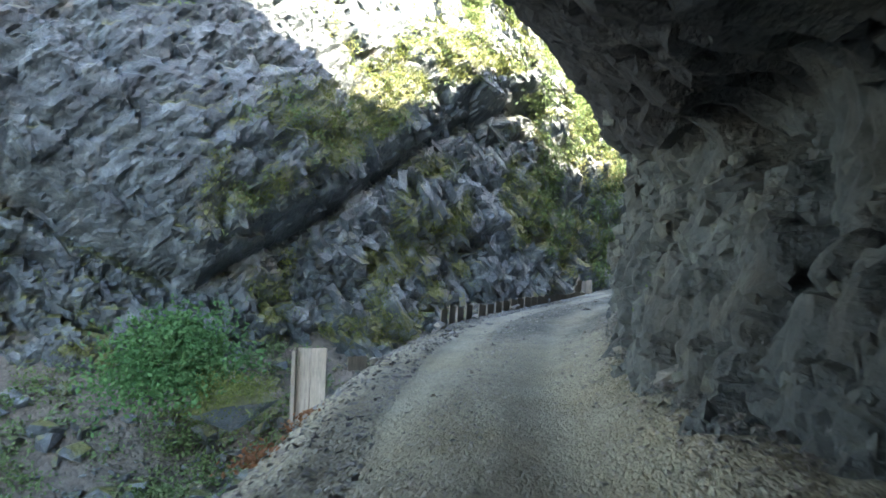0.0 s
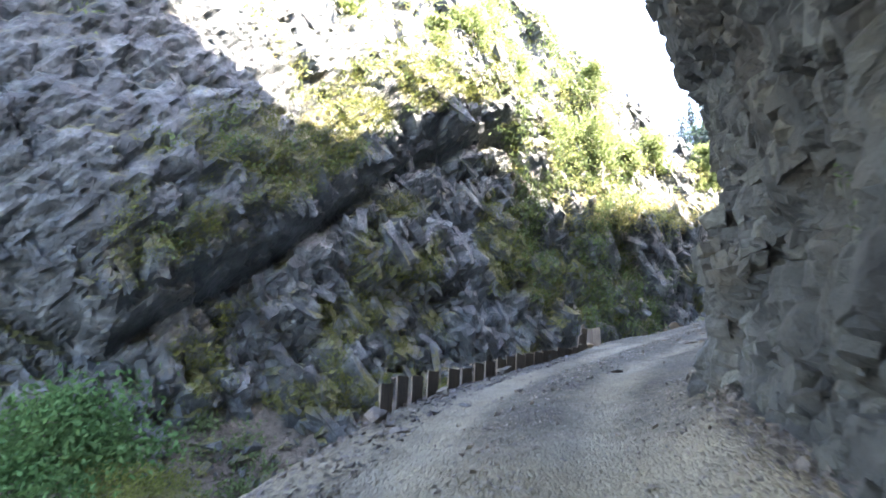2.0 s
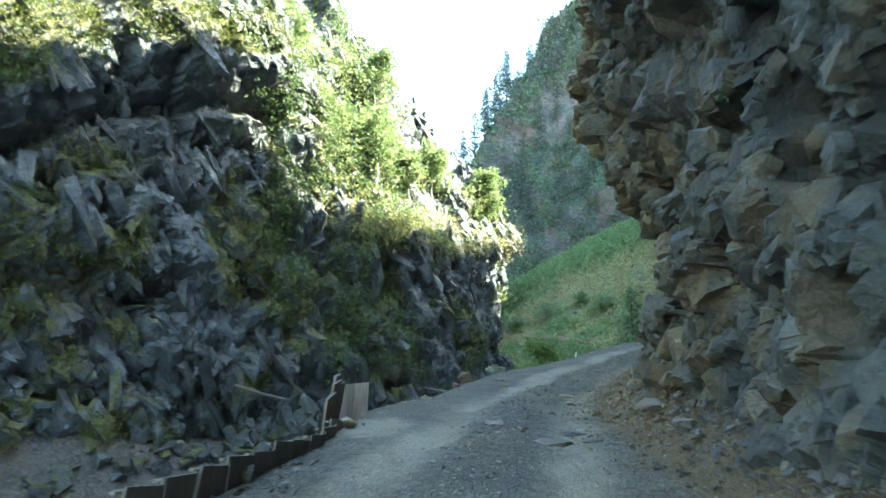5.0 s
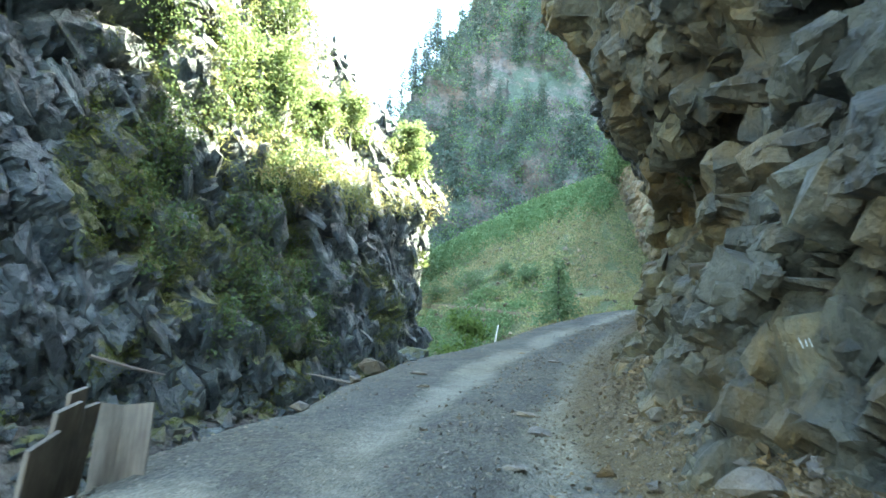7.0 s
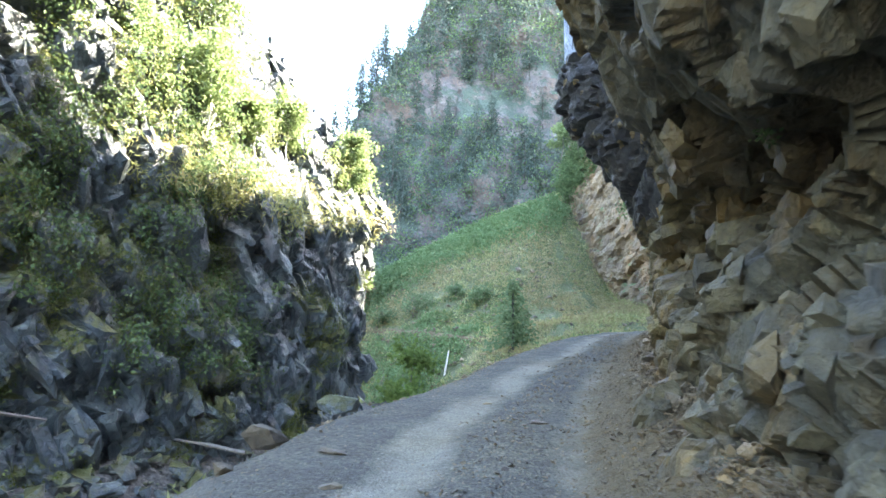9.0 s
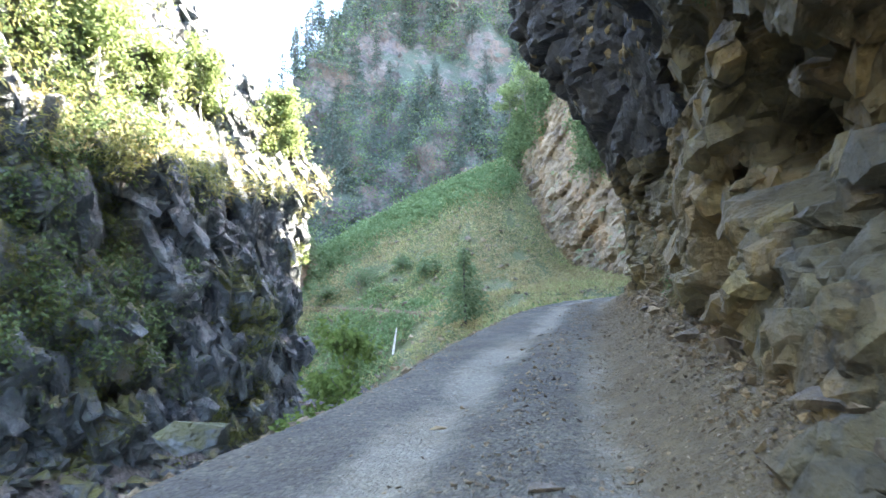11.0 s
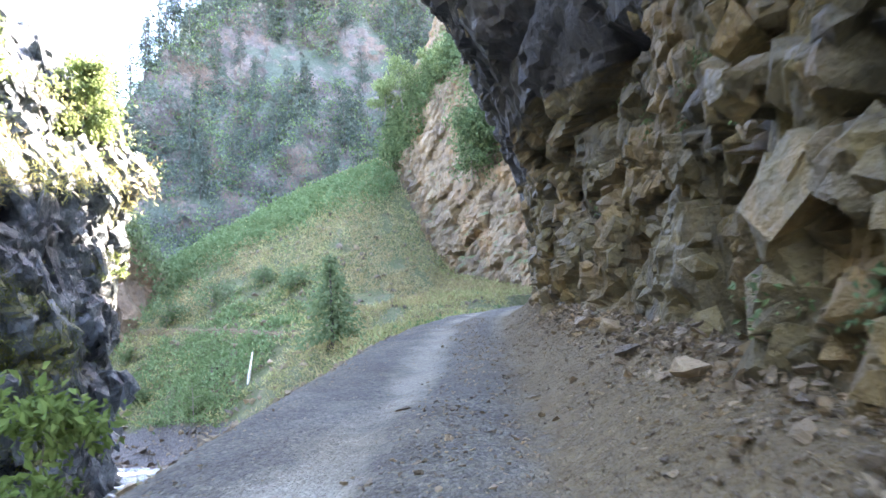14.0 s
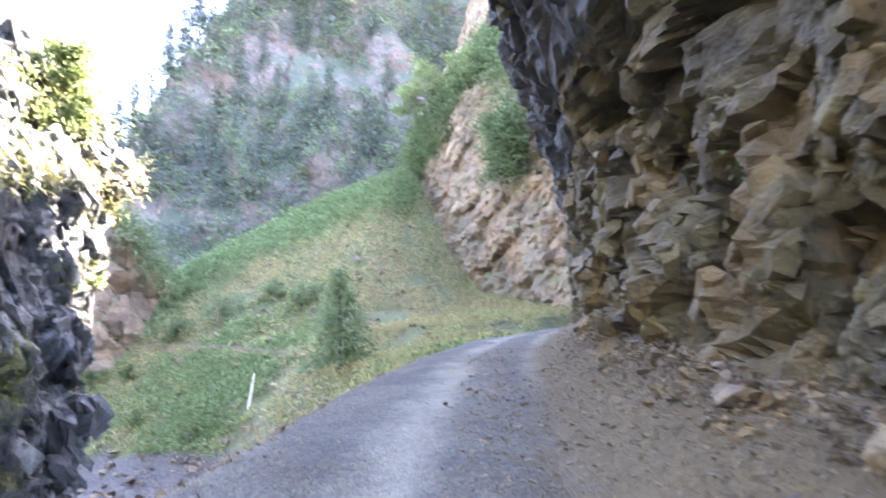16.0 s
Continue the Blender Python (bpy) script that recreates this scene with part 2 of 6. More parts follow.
def gravel_material():
    m = material("gravel", 0.9)
    n = Nodes(m)
    worn = n.t.nodes.new("ShaderNodeAttribute")
    worn.attribute_name = "wear"
    loose = n.ramp(n.noise(0.8, 4, 0.6), (0.35, (0.096, 0.090, 0.068)), (0.65, (0.178, 0.166, 0.124)))
    dust = n.ramp(n.noise(1.5, 5, 0.6), (0.35, (0.245, 0.228, 0.172)), (0.65, (0.33, 0.308, 0.235)))
    cells = n.ramp(n.voronoi(26, output="Color"), (0.0, 0.35), (0.8, 1.2), (1.0, 1.9))
    loose = n.mix(0.85, loose, n.mix(1.0, loose, cells, "MULTIPLY"))
    loose = n.mix(n.ramp(n.noise(14, 5, 0.7), (0.35, 0.55), (0.6, 0.0)), loose, (0.10, 0.095, 0.09))
    edge = n.math("ADD", n.math("MULTIPLY", n.noise(5, 6, 0.75), 0.9), n.math("SUBTRACT", worn.outputs["Fac"], 0.45))
    base = n.mix(n.ramp(edge, (0.33, 0.0), (0.78, 0.85)), loose, dust)
    grit = n.ramp(n.voronoi(48, output="Color"), (0.0, 0.55), (0.75, 1.05), (1.0, 1.7))
    base = n.mix(0.7, base, n.mix(1.0, base, grit, "MULTIPLY"))
    brown = n.ramp(n.noise(0.45, 4, 0.6), (0.42, 0.0), (0.62, 0.8))
    base = n.mix(brown, base, n.mix(1.0, base, (1.0, 0.94, 0.83), "MULTIPLY"))
    earth = n.t.nodes.new("ShaderNodeAttribute")
    earth.attribute_name = "earth"
    dirt = n.ramp(n.noise(6, 6, 0.75), (0.3, (0.072, 0.050, 0.021)), (0.7, (0.162, 0.116, 0.05)))
    n.colour(n.mix(n.ramp(n.math("ADD", earth.outputs["Fac"], n.math("MULTIPLY", n.noise(2.5, 5, 0.7), 0.8)), (0.62, 0.0), (0.95, 0.9)), base, dirt))
    n.bump((n.voronoi(38), -0.8), (n.voronoi(14), -1.0), (n.noise(70, 3), 0.3), strength=1.0, distance=0.035)
    return m


def soil_material():
    m = material("grassy_soil", 0.95)
    n = Nodes(m)
    soil = n.ramp(n.noise(1.5, 5, 0.7), (0.35, (0.065, 0.06, 0.05)), (0.7, (0.15, 0.135, 0.11)))
    grass = n.mix(n.noise(0.8, 5, 0.7), (0.055, 0.075, 0.028), (0.125, 0.14, 0.058))
    grass = n.mix(n.ramp(n.noise(0.35, 6, 0.75), (0.48, 0.0), (0.62, 0.75)), grass, (0.155, 0.145, 0.06))
    sod = n.ramp(n.noise(2.2, 6, 0.8), (0.42, 0.0), (0.55, 0.8))
    grass = n.mix(sod, grass, n.mix(n.noise(5, 4, 0.7), (0.035, 0.055, 0.018), (0.075, 0.10, 0.035)))
    grass = n.mix(n.ramp(n.noise(1.1, 6, 0.8), (0.53, 0.0), (0.63, 0.8)), grass, (0.165, 0.14, 0.09))
    valley = n.math("ADD", n.math("MULTIPLY", n.height()[1], 0.008), n.math("MULTIPLY", n.noise(0.25, 6, 0.75), 0.45))
    low = n.math("ADD", n.math("MULTIPLY", n.height()[2], 0.1), n.math("MULTIPLY", n.noise(0.5, 5, 0.7), 0.25))
    grass = n.mix(n.ramp(low, (0.76, 0.0), (0.80, 1.0)), n.mix(n.ramp(n.noise(6, 6, 0.8), (0.4, 0.0), (0.6, 1.0)), (0.045, 0.042, 0.038), (0.14, 0.132, 0.12)), grass)
    n.colour(n.mix(n.ramp(valley, (0.60, 0.0), (0.66, 1.0)), soil, grass))
    n.bump((n.noise(2.2, 6, 0.8), 1.0), (n.voronoi(4), -0.6), strength=1.0, distance=0.25)
    return m


GRAVEL, SOIL = gravel_material(), soil_material()

# ---- the line of the road ----
ROAD = np.array([(-0.7, -30.5, -2.88), (0.0, -15.0, -1.55), (0.70, -0.49, -0.33), (0.86, 2.9, -0.05), (0.98, 6.3, 0.31), (1.25, 9.9, 0.86), (1.82, 13.15, 1.38),
                 (2.9, 16.9, 1.98), (4.42, 20.18, 2.48), (6.3, 23.2, 2.98), (9.26, 28.0, 3.83), (11.9, 30.9, 4.42), (14.7, 33.7, 5.12), (17.6, 36.3, 5.82),
                 (19.53, 38.0, 6.33), (22.4, 40.3, 6.93), (26.2, 43.7, 7.75), (32.3, 49.3, 9.1), (42.8, 57.2, 11.0), (57.0, 64.3, 13.2), (75.0, 68.0, 14.0)])
ROAD_S = np.concatenate([[0], np.cumsum(np.hypot(*np.diff(ROAD[:, :2], axis=0).T))])
ROAD_S = ROAD_S - ROAD_S[2]
fine_s = np.arange(ROAD_S[0], ROAD_S[-1], 0.5)
line = np.stack([np.interp(fine_s, ROAD_S, ROAD[:, k]) for k in range(3)], axis=1)
for _ in range(6):
    line[1:-1] = (line[:-2] + 2 * line[1:-1] + line[2:]) / 4
heading = np.gradient(line[:, :2], axis=0)
heading /= np.linalg.norm(heading, axis=1, keepdims=True)


def along(s):
    """Place and right-hand direction of the road line at the distance s."""
    p = np.stack([np.interp(s, fine_s, line[:, k]) for k in range(3)], axis=-1)
    h = np.stack([np.interp(s, fine_s, heading[:, k]) for k in range(2)], axis=-1)
    return p, np.stack([h[..., 1], -h[..., 0]], axis=-1)


def corridor(s, d, h):
    """World points from distance along, offset to the right and height over the road."""
    p, r = along(s)
    return np.stack([p[..., 0] + r[..., 0] * d, p[..., 1] + r[..., 1] * d, p[..., 2] + h], axis=-1)


def left_edge(s):
    return ramp(s, [-20, 4, 9, 15, 21, 25, 28.5, 30.7, 34, 37, 40, 42.5, 48, 54, 60, 90], [-1.75, -1.75, -2.05, -2.3, -2.4, -2.6, -3.0, -2.4, -3.1, -3.1, -2.75, -2.55, -2.8, -2.85, -2.6, -2.8])


def right_foot(s):
    return ramp(s, [-20, 3, 5, 9, 12, 15, 19, 22, 26, 29, 34, 40, 44, 47, 50, 54, 60, 90], [1.9, 1.8, 1.55, 1.45, 1.55, 1.7, 2.3, 2.5, 1.9, 1.65, 1.6, 1.65, 1.55, 1.42, 1.36, 1.42, 1.6, 1.9])


# ---- the cliff over the road ----
def roof_line(s):
    """Height over the road at which the wall turns into the roof."""
    base = ramp(s, [-20, 4, 8, 14, 22, 28, 31, 35, 40, 47, 52, 58, 66], [2.75, 2.8, 3.1, 3.5, 3.8, 3.7, 2.9, 3.7, 4.5, 4.1, 4.4, 4.4, 4.4])
    return base + 0.5 * (fbm(s * 0.5, s * 0, 3, 33) - 0.5)


def overhang(s, h):
    """Offset of the rock from its foot at the height h over the road: a wall, then a roof that leans out."""
    wall = ramp(h, [-0.8, 0.0, 0.4, 1.1, 2.0, 3.2], [-0.25, -0.15, 0.1, 0.28, 0.3, 0.15])
    lean = ramp(s, [-20, 3, 6, 8, 11, 14, 20, 26, 29.3, 32, 33, 40, 46, 50, 52.5, 55, 60, 75], [1.2, 1.4, 1.25, 1.0, 0.55, 0.30, 0.14, 0.10, 0.12, 0.42, 0.44, 0.32, 0.24, 0.36, 0.53, 0.50, 0.3, 0.2])
    start = ramp(s, [-20, 3.5, 6, 8, 12, 16, 20, 25, 28.5, 31, 34, 47, 54, 62], [2.1, 2.2, 2.9, 3.1, 3.5, 4.2, 4.5, 4.2, 3.6, 2.6, 3.2, 3.3, 3.3, 4.0])
    most = ramp(s, [-20, 4, 8, 11, 14, 17, 26, 29.5, 31, 34, 38, 46, 50, 52.5, 55, 60, 75], [6, 5, 3.0, 1.8, 0.8, 0.25, 0.1, 0.2, 0.8, 1.6, 1.6, 1.2, 2.1, 3.3, 3.0, 1.6, 0.8])
    # an unseen higher roof, added to keep sky light off the early wall
    roof = np.clip(3.0 * (h - ramp(s, [-20, 3, 5, 11, 16, 20], [3.4, 3.4, 4.2, 6.1, 7.2, 8.4])), 0, 5.0) * smooth(s, 21, 17)
    wall = wall + 0.20 * np.clip(h - 0.6, 0, 5) * smooth(s, 43, 46) * smooth(s, 51.5, 49)
    # a hollow under the roof, so that the roof's underside lies almost level
    depth = ramp(s, [-20, 2, 7, 12, 18, 24, 28, 31, 36, 42, 45, 49.5, 51.5, 56, 60, 64], [0.5, 0.5, 0.4, 0.25, 0.2, 0.15, 0.2, 0.75, 0.45, 0.25, 0.12, 0.05, 0.1, 0.2, 0.2, 0.0])
    top = roof_line(s)
    wall = wall + depth * smooth(h, top - 2.2, top - 0.5) * smooth(h, top + 0.22, top - 0.03)
    return wall - np.minimum(lean * np.clip(h - start, 0, 9), most) - roof


def build_cliff():
    s = np.concatenate([np.arange(-40, -4, 1.0), np.arange(-4, 4, 0.25), np.arange(4, 50, 0.065), np.arange(50, 70, 0.12), np.arange(70, 100, 0.5)])
    q = np.concatenate([np.arange(-0.8, 4.6, 0.07), np.arange(4.6, 11.0, 0.14)])
    S, H = np.meshgrid(s, q, indexing="ij")
    D = right_foot(S) + overhang(S, H)
    base = corridor(S, D, H)
    nrm = normals(base)
    _, r = along(S)
    side = np.concatenate([r, np.zeros_like(r[..., :1])], axis=-1)
    toward = np.sign(np.sum(nrm * side, axis=-1, keepdims=True))
    nrm = -nrm * np.where(toward == 0, 1, toward)
    up = H + 0.6 * (right_foot(S) - D)
    rough = smooth(S, 12, 24) * 0.2 + 0.8
    relief = 0.9 * (fbm(S * 0.35, up * 0.35, 4, 3) - 0.5)
    relief += (fbm(S * 0.8 + 0.7 * up, up * 0.8 - 0.4 * S, 3, 17) - 0.5) * smooth(S, 14, 20) * smooth(H, 0.2, 1.2)
    shelf_at = (H + 0.5 * S + 1.5 * (fbm(S * 0.3, H * 0.4, 3, 27) - 0.5)) / 1.25
    shelf_at = shelf_at - np.floor(shelf_at)
    relief += 0.38 * (0.4 - shelf_at) * smooth(fbm(S * 0.45, H * 0.5, 3, 29), 0.42, 0.58) * smooth(S, 15, 20) * smooth(H, 0.1, 0.6)
    relief -= ramp(S, [30, 36, 45, 49], [0.75, 0.72, 0.68, 0.30]) * smooth(fbm(S * 0.6 + 30, up * 0.75, 3, 23), 0.52, 0.62) * smooth(S, 15, 19) * smooth(H, ramp(S, [33, 40], [0.6, 0.15]), ramp(S, [33, 40], [1.6, 0.7]))
    massive = 0.72 + 0.28 * smooth(S, 13, 18)
    relief += blocks(S, up, 1.25, 0.50, 0.34, 0.06, 11, 0.45, 1.5, 2.2) * (0.7 + 0.3 * rough) * massive
    relief += blocks(S, up, 0.52, 0.22, 0.42, 0.08, 21, 0.4, 1.3, 2.4) * (0.4 + 0.6 * rough) * massive
    relief += smooth(H, 0.0, 0.9) * (0.42 * (fbm((S - 0.5 * up) * 1.1, up * 0.8, 4, 43) - 0.5) - 0.5 * np.abs(fbm(S * 0.9 + 0.6 * up, up * 0.7 - 0.3 * S, 3, 47) - 0.5)) * (1 - smooth(S, 13, 18))
    relief += blocks(S, up, 0.30, 0.11, 0.45, 0.05, 31, 0.3, 1.2, 1.8) * (1 - 0.55 * smooth(S, 12, 20))
    relief *= 1 - 0.4 * smooth(S, 44.5, 46.5) * smooth(S, 52, 50)
    relief = relief + 0.03 * (fbm(S * 9, up * 9, 3, 41) - 0.5)
    relief = np.where(relief > 0.45, 0.45 + 0.35 * (relief - 0.45), relief) - 0.05
    relief *= smooth(H, -0.8, 0.1) * 0.75 + 0.25
    under = smooth(H, roof_line(S) - 0.1, roof_line(S) + 0.25) * smooth(H, roof_line(S) + 3.2, roof_line(S) + 2.2)
    relief *= 1 - 0.45 * under
    p = base + nrm * relief[..., None]
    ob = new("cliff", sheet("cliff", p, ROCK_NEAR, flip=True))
    # marks the roof zone, where shade is painted into the darker rock
    roof_rock_shade = ob.data.attributes.new("roof_rock_shade", "FLOAT", "POINT")
    roof_rock_shade.data.foreach_set("value", (smooth(H, roof_line(S) - 0.15, roof_line(S) + 0.25) * ramp(S, [9, 12, 37, 44], [1, 0.35, 0.35, 1])).ravel().astype(np.float32))
    return tagged(ob, "grey and ochre fractured rock cliff hanging over the gravel road", "cliff", kind="structure"), S, H, p, nrm


cliff, cliff_s, cliff_h, cliff_points, cliff_normals = build_cliff()


def build_blocking_arch():
    """An unseen rock arch around the start of the road, added to cut sky light."""
    s = np.concatenate([np.arange(-34, 2.3, 0.4), [2.4, 2.5]])
    S, Q = np.meshgrid(s, np.linspace(0, 1, 60), indexing="ij")
    ang = np.pi * Q
    D, H = -0.45 + 3.1 * np.cos(ang), -0.6 + 4.9 * np.sin(ang) ** 0.8
    n = 0.5 * (fbm(S * 0.8, Q * 9, 4, 85) - 0.5) + 0.4 * blocks(S, Q * 11, 0.8, 0.4, 0.5, 0.05, 86)
    D, H = D * (1 + 0.12 * n), H * (1 + 0.10 * n)
    return tagged(new("tunnel", sheet("tunnel", corridor(S, D, H), ROCK_NEAR)), "unseen rough dark rock tunnel at the start, added to block sky light", "tunnel", kind="structure")


tunnel = build_blocking_arch()


def build_mountain():
    S, Q = np.meshgrid(np.arange(-30, 108, 1.0), np.linspace(0, 1, 60), indexing="ij")
    top = ramp(S, [-30, 24, 31, 33, 36, 40, 49, 54, 59, 63, 65.5, 72, 80, 87, 88.5, 91, 94, 106], [57, 57, 53, 49.5, 45.5, 44.2, 43.2, 42.2, 40.0, 37.4, 35.8, 35.6, 38.2, 38.4, 36.8, 35.2, 34.4, 34.4])
    rise, back = np.clip(Q / 0.6, 0, 1), np.clip((Q - 0.6) / 0.4, 0, 1)
    H = 10.8 + (top - 10.8) * rise + 2 * back
    D = right_foot(S) + overhang(S, np.full_like(S, 10.8)) + 4.5 * smooth(Q, 0.1, 0.6) + 60 * back
    p = corridor(S, D, H)
    p += (1.6 * (fbm(S * 0.25, Q * 9, 4, 77) - 0.5) * smooth(Q, 0, 0.1))[..., None]
    return tagged(new("mountain", sheet("mountain", p, ROCK_FAR, flip=True)), "steep rocky mountainside above the road cliff", "mountain", kind="structure")


mountain = build_mountain()

# ---- the road ----


def build_road():
    s = np.concatenate([np.arange(-14, 1, 0.3), np.arange(1, 50, 0.08), np.arange(50, 105, 0.2)])
    v = np.linspace(0, 1, 76)
    S, V = np.meshgrid(s, v, indexing="ij")
    a, b = left_edge(S) - 0.3 + 0.3 * (fbm(S * 0.6, S * 0, 3, 5) - 0.5), right_foot(S) + 0.35
    D = a + (b - a) * V
    ruts = -0.05 * (np.exp(-((D + 1.25) / 0.28) ** 2) + np.exp(-((D - 0.45) / 0.28) ** 2)) + 0.03 * np.exp(-((D + 0.4) / 0.4) ** 2)
    h = ruts + 0.10 * (fbm(S * 0.5, D * 0.7, 3, 8) - 0.5) + 0.035 * (fbm(S * 4, D * 4, 3, 9) - 0.5)
    h += 0.03 * np.clip(fbm(S * 7, D * 7, 2, 19) - 0.55, 0, 1) * smooth(np.abs(D + 0.4), 0.2, 0.4)
    h += ramp(S, [28, 36], [0.30, 0.5]) * smooth(D, right_foot(S) - ramp(S, [28, 36], [0.9, 1.3]), right_foot(S) + 0.2) + 0.12 * fbm(S * 3, D * 3, 3, 12) * smooth(D, right_foot(S) - 0.7, right_foot(S))
    h -= 0.22 * smooth(-D, -left_edge(S) - 0.25, -left_edge(S) + 0.45)
    ob = new("road", sheet("road", corridor(S, D, h), GRAVEL, flat=False))
    track = np.exp(-((D + 1.3) / 0.52) ** 2) + np.exp(-((D - 0.5) / 0.48) ** 2)
    track = np.clip(track * (0.12 + 1.3 * fbm(S * 0.5, D * 1.2, 4, 15)), 0, 1)
    track = np.clip(track + 0.85 * smooth(S, 17, 10) * (0.5 + fbm(S * 0.4, D * 0.8, 3, 18)), 0, 1)
    track = np.maximum(track, np.exp(-((S - 26.6) / 1.1) ** 2 - ((D + 2.2) / 0.7) ** 2))
    wear = ob.data.attributes.new("wear", "FLOAT", "POINT")
    wear.data.foreach_set("value", track.ravel().astype(np.float32))
    earth = ob.data.attributes.new("earth", "FLOAT", "POINT")
    brink = smooth(D, right_foot(S) - ramp(S, [26, 34, 40], [1.2, 1.7, 2.1]), right_foot(S) - 0.2) * smooth(S, 13, 25)
    earth.data.foreach_set("value", brink.ravel().astype(np.float32))
    return tagged(ob, "steep grey gravel road with worn wheel tracks", "road", kind="structure")


road = build_road()

# ---- the gorge, its far cliff and the valley ----
WALL_A, WALL_E, WALL_N = np.array([-16.0, 39.7]), np.array([0.797, 0.604]), np.array([0.604, -0.797])


RIVER = [(-60, 11, -10.0), (0, 11, -5.5), (30, 9.5, -0.8), (50, 6.0, 2.8), (58, 3.5, 3.8), (63, -2, 4.0), (68, -12, 4.1), (73, -26, 4.4), (80, -50, 5.0)]


def ground_height(x, y):
    u = (x - WALL_A[0]) * WALL_E[0] + (y - WALL_A[1]) * WALL_E[1]
    w = (x - WALL_A[0]) * WALL_N[0] + (y - WALL_A[1]) * WALL_N[1]
    # the river bed, rising up the gorge, with a bank of boulders under the far cliff
    bed = ramp(u, [-60, 0, 30, 50, 120], [-10.2, -5.7, -1.0, 2.8, 6.0])
    bank = np.clip(10.0 - w, 0, 12) * ramp(u, [-40, -6, 4, 12, 25, 60], [1.3, 1.15, 0.95, 0.8, 0.4, 0.1])
    z = bed + bank
    # the bank that carries the road
    pts = fine_s[::2]
    lx, ly = line[::2, 0], line[::2, 1]
    flat = np.stack([x.ravel(), y.ravel()], axis=1)
    best, bs, bd = np.full(len(flat), 1e9), np.zeros(len(flat)), np.zeros(len(flat))
    for s, cx, cy, hx, hy in zip(pts, lx, ly, heading[::2, 0], heading[::2, 1]):
        dx, dy = flat[:, 0] - cx, flat[:, 1] - cy
        dist = dx * dx + dy * dy
        near = dist < best
        best = np.where(near, dist, best)
        bs = np.where(near, s + dx * hx + dy * hy, bs)
        bd = np.where(near, dx * hy - dy * hx, bd)
    bs, bd = bs.reshape(x.shape), bd.reshape(x.shape)
    rz = np.interp(bs, fine_s, line[:, 2])
    over = np.clip(-(bd - left_edge(bs)) - 0.1, 0, 99)
    fall = ramp(bs, [0, 30, 42, 50, 56, 64, 75, 90], [1.6, 1.6, 1.4, 1.2, 0.8, 0.4, 0.15, 0.0])
    side = rz - 0.30 - fall * over - 0.25 * smooth(over, 0.2, 2.5)
    z = np.maximum(z, np.where(bd > 0, rz - 0.5, side))
    # the scree slope above the old track, the terrace below it, and the river that comes round the corner
    tx, ty = x - 38.5, y - 98.5
    t, a = 0.838 * tx + 0.546 * ty, 0.546 * tx - 0.838 * ty
    steep = ramp(a, [-30, -10, -5.6, 1.3, 9, 18, 23, 28, 40], [0.5, 0.6, 0.67, 0.8, 0.885, 0.92, 0.65, 0.33, 0.15])
    ridge = ramp(a, [-30, -5.6, 1.3, 9.35, 18, 30, 40], [8, 12.4, 16.8, 20.8, 24, 26, 30])
    far = 14.3 + steep * np.clip(t - 0.8, 0, ridge) - 0.7 * np.clip(t - 0.8 - ridge, 0, 14) + 0.5 * np.clip(t + 0.8, -40, 0)
    far = np.clip(far, 3.6, 60)
    mix = smooth(u, 46, 62)
    z = np.maximum(z, far * mix + np.minimum(z, far) * (1 - mix))
    wet = np.full(x.shape, 1e9)
    level = np.zeros(x.shape)
    for (ua, wa, za), (ub, wb, zb) in zip(RIVER[:-1], RIVER[1:]):
        k = np.clip(((u - ua) * (ub - ua) + (w - wa) * (wb - wa)) / ((ub - ua) ** 2 + (wb - wa) ** 2), 0, 1)
        dist = np.hypot(u - ua - k * (ub - ua), w - wa - k * (wb - wa))
        near = dist < wet
        wet, level = np.where(near, dist, wet), np.where(near, za + k * (zb - za), level)
    z = np.where(bd < -4, np.minimum(z, level - 0.5 + 0.25 * np.clip(wet - 2.2, 0, 2.5) + 1.1 * np.clip(wet - 4.7, 0, 60)), z)
    z = z + 0.5 * (fbm(x * 0.25, y * 0.25, 4, 91) - 0.5) * smooth(np.abs(bd), 3.5, 6)
    return np.where(np.abs(bd + 0.4) < 2.9, np.minimum(z, rz - 0.55), z), bs, bd


def build_ground():
    def axis(lo, hi, step, reach):
        core = np.arange(lo, hi, step)
        out = np.geomspace(4, reach, 14)
        return np.concatenate([lo - out[::-1], core, hi + out])
    x, y = axis(-45, 95, 0.75, 1500), axis(-30, 150, 0.75, 1500)
    X, Y = np.meshgrid(x, y, indexing="ij")
    Z, _, _ = ground_height(np.clip(X, -45, 95), np.clip(Y, -30, 150))
    p = np.stack([X, Y, Z], axis=-1)
    return tagged(new("ground", sheet("ground", p, SOIL, flat=False)), "grassy and stony valley ground falling to a river", "ground", kind="structure")


ground = build_ground()


def seam_height(u):
    return ramp(u, [-45, -9, -6.5, -3.3, 0.6, 2.7, 8.2, 14, 18.3, 26, 30], [11, 9.1, 7.6, 6.4, 4.6, 6.3, 9.4, 14.0, 17.3, 20.8, 21.8])


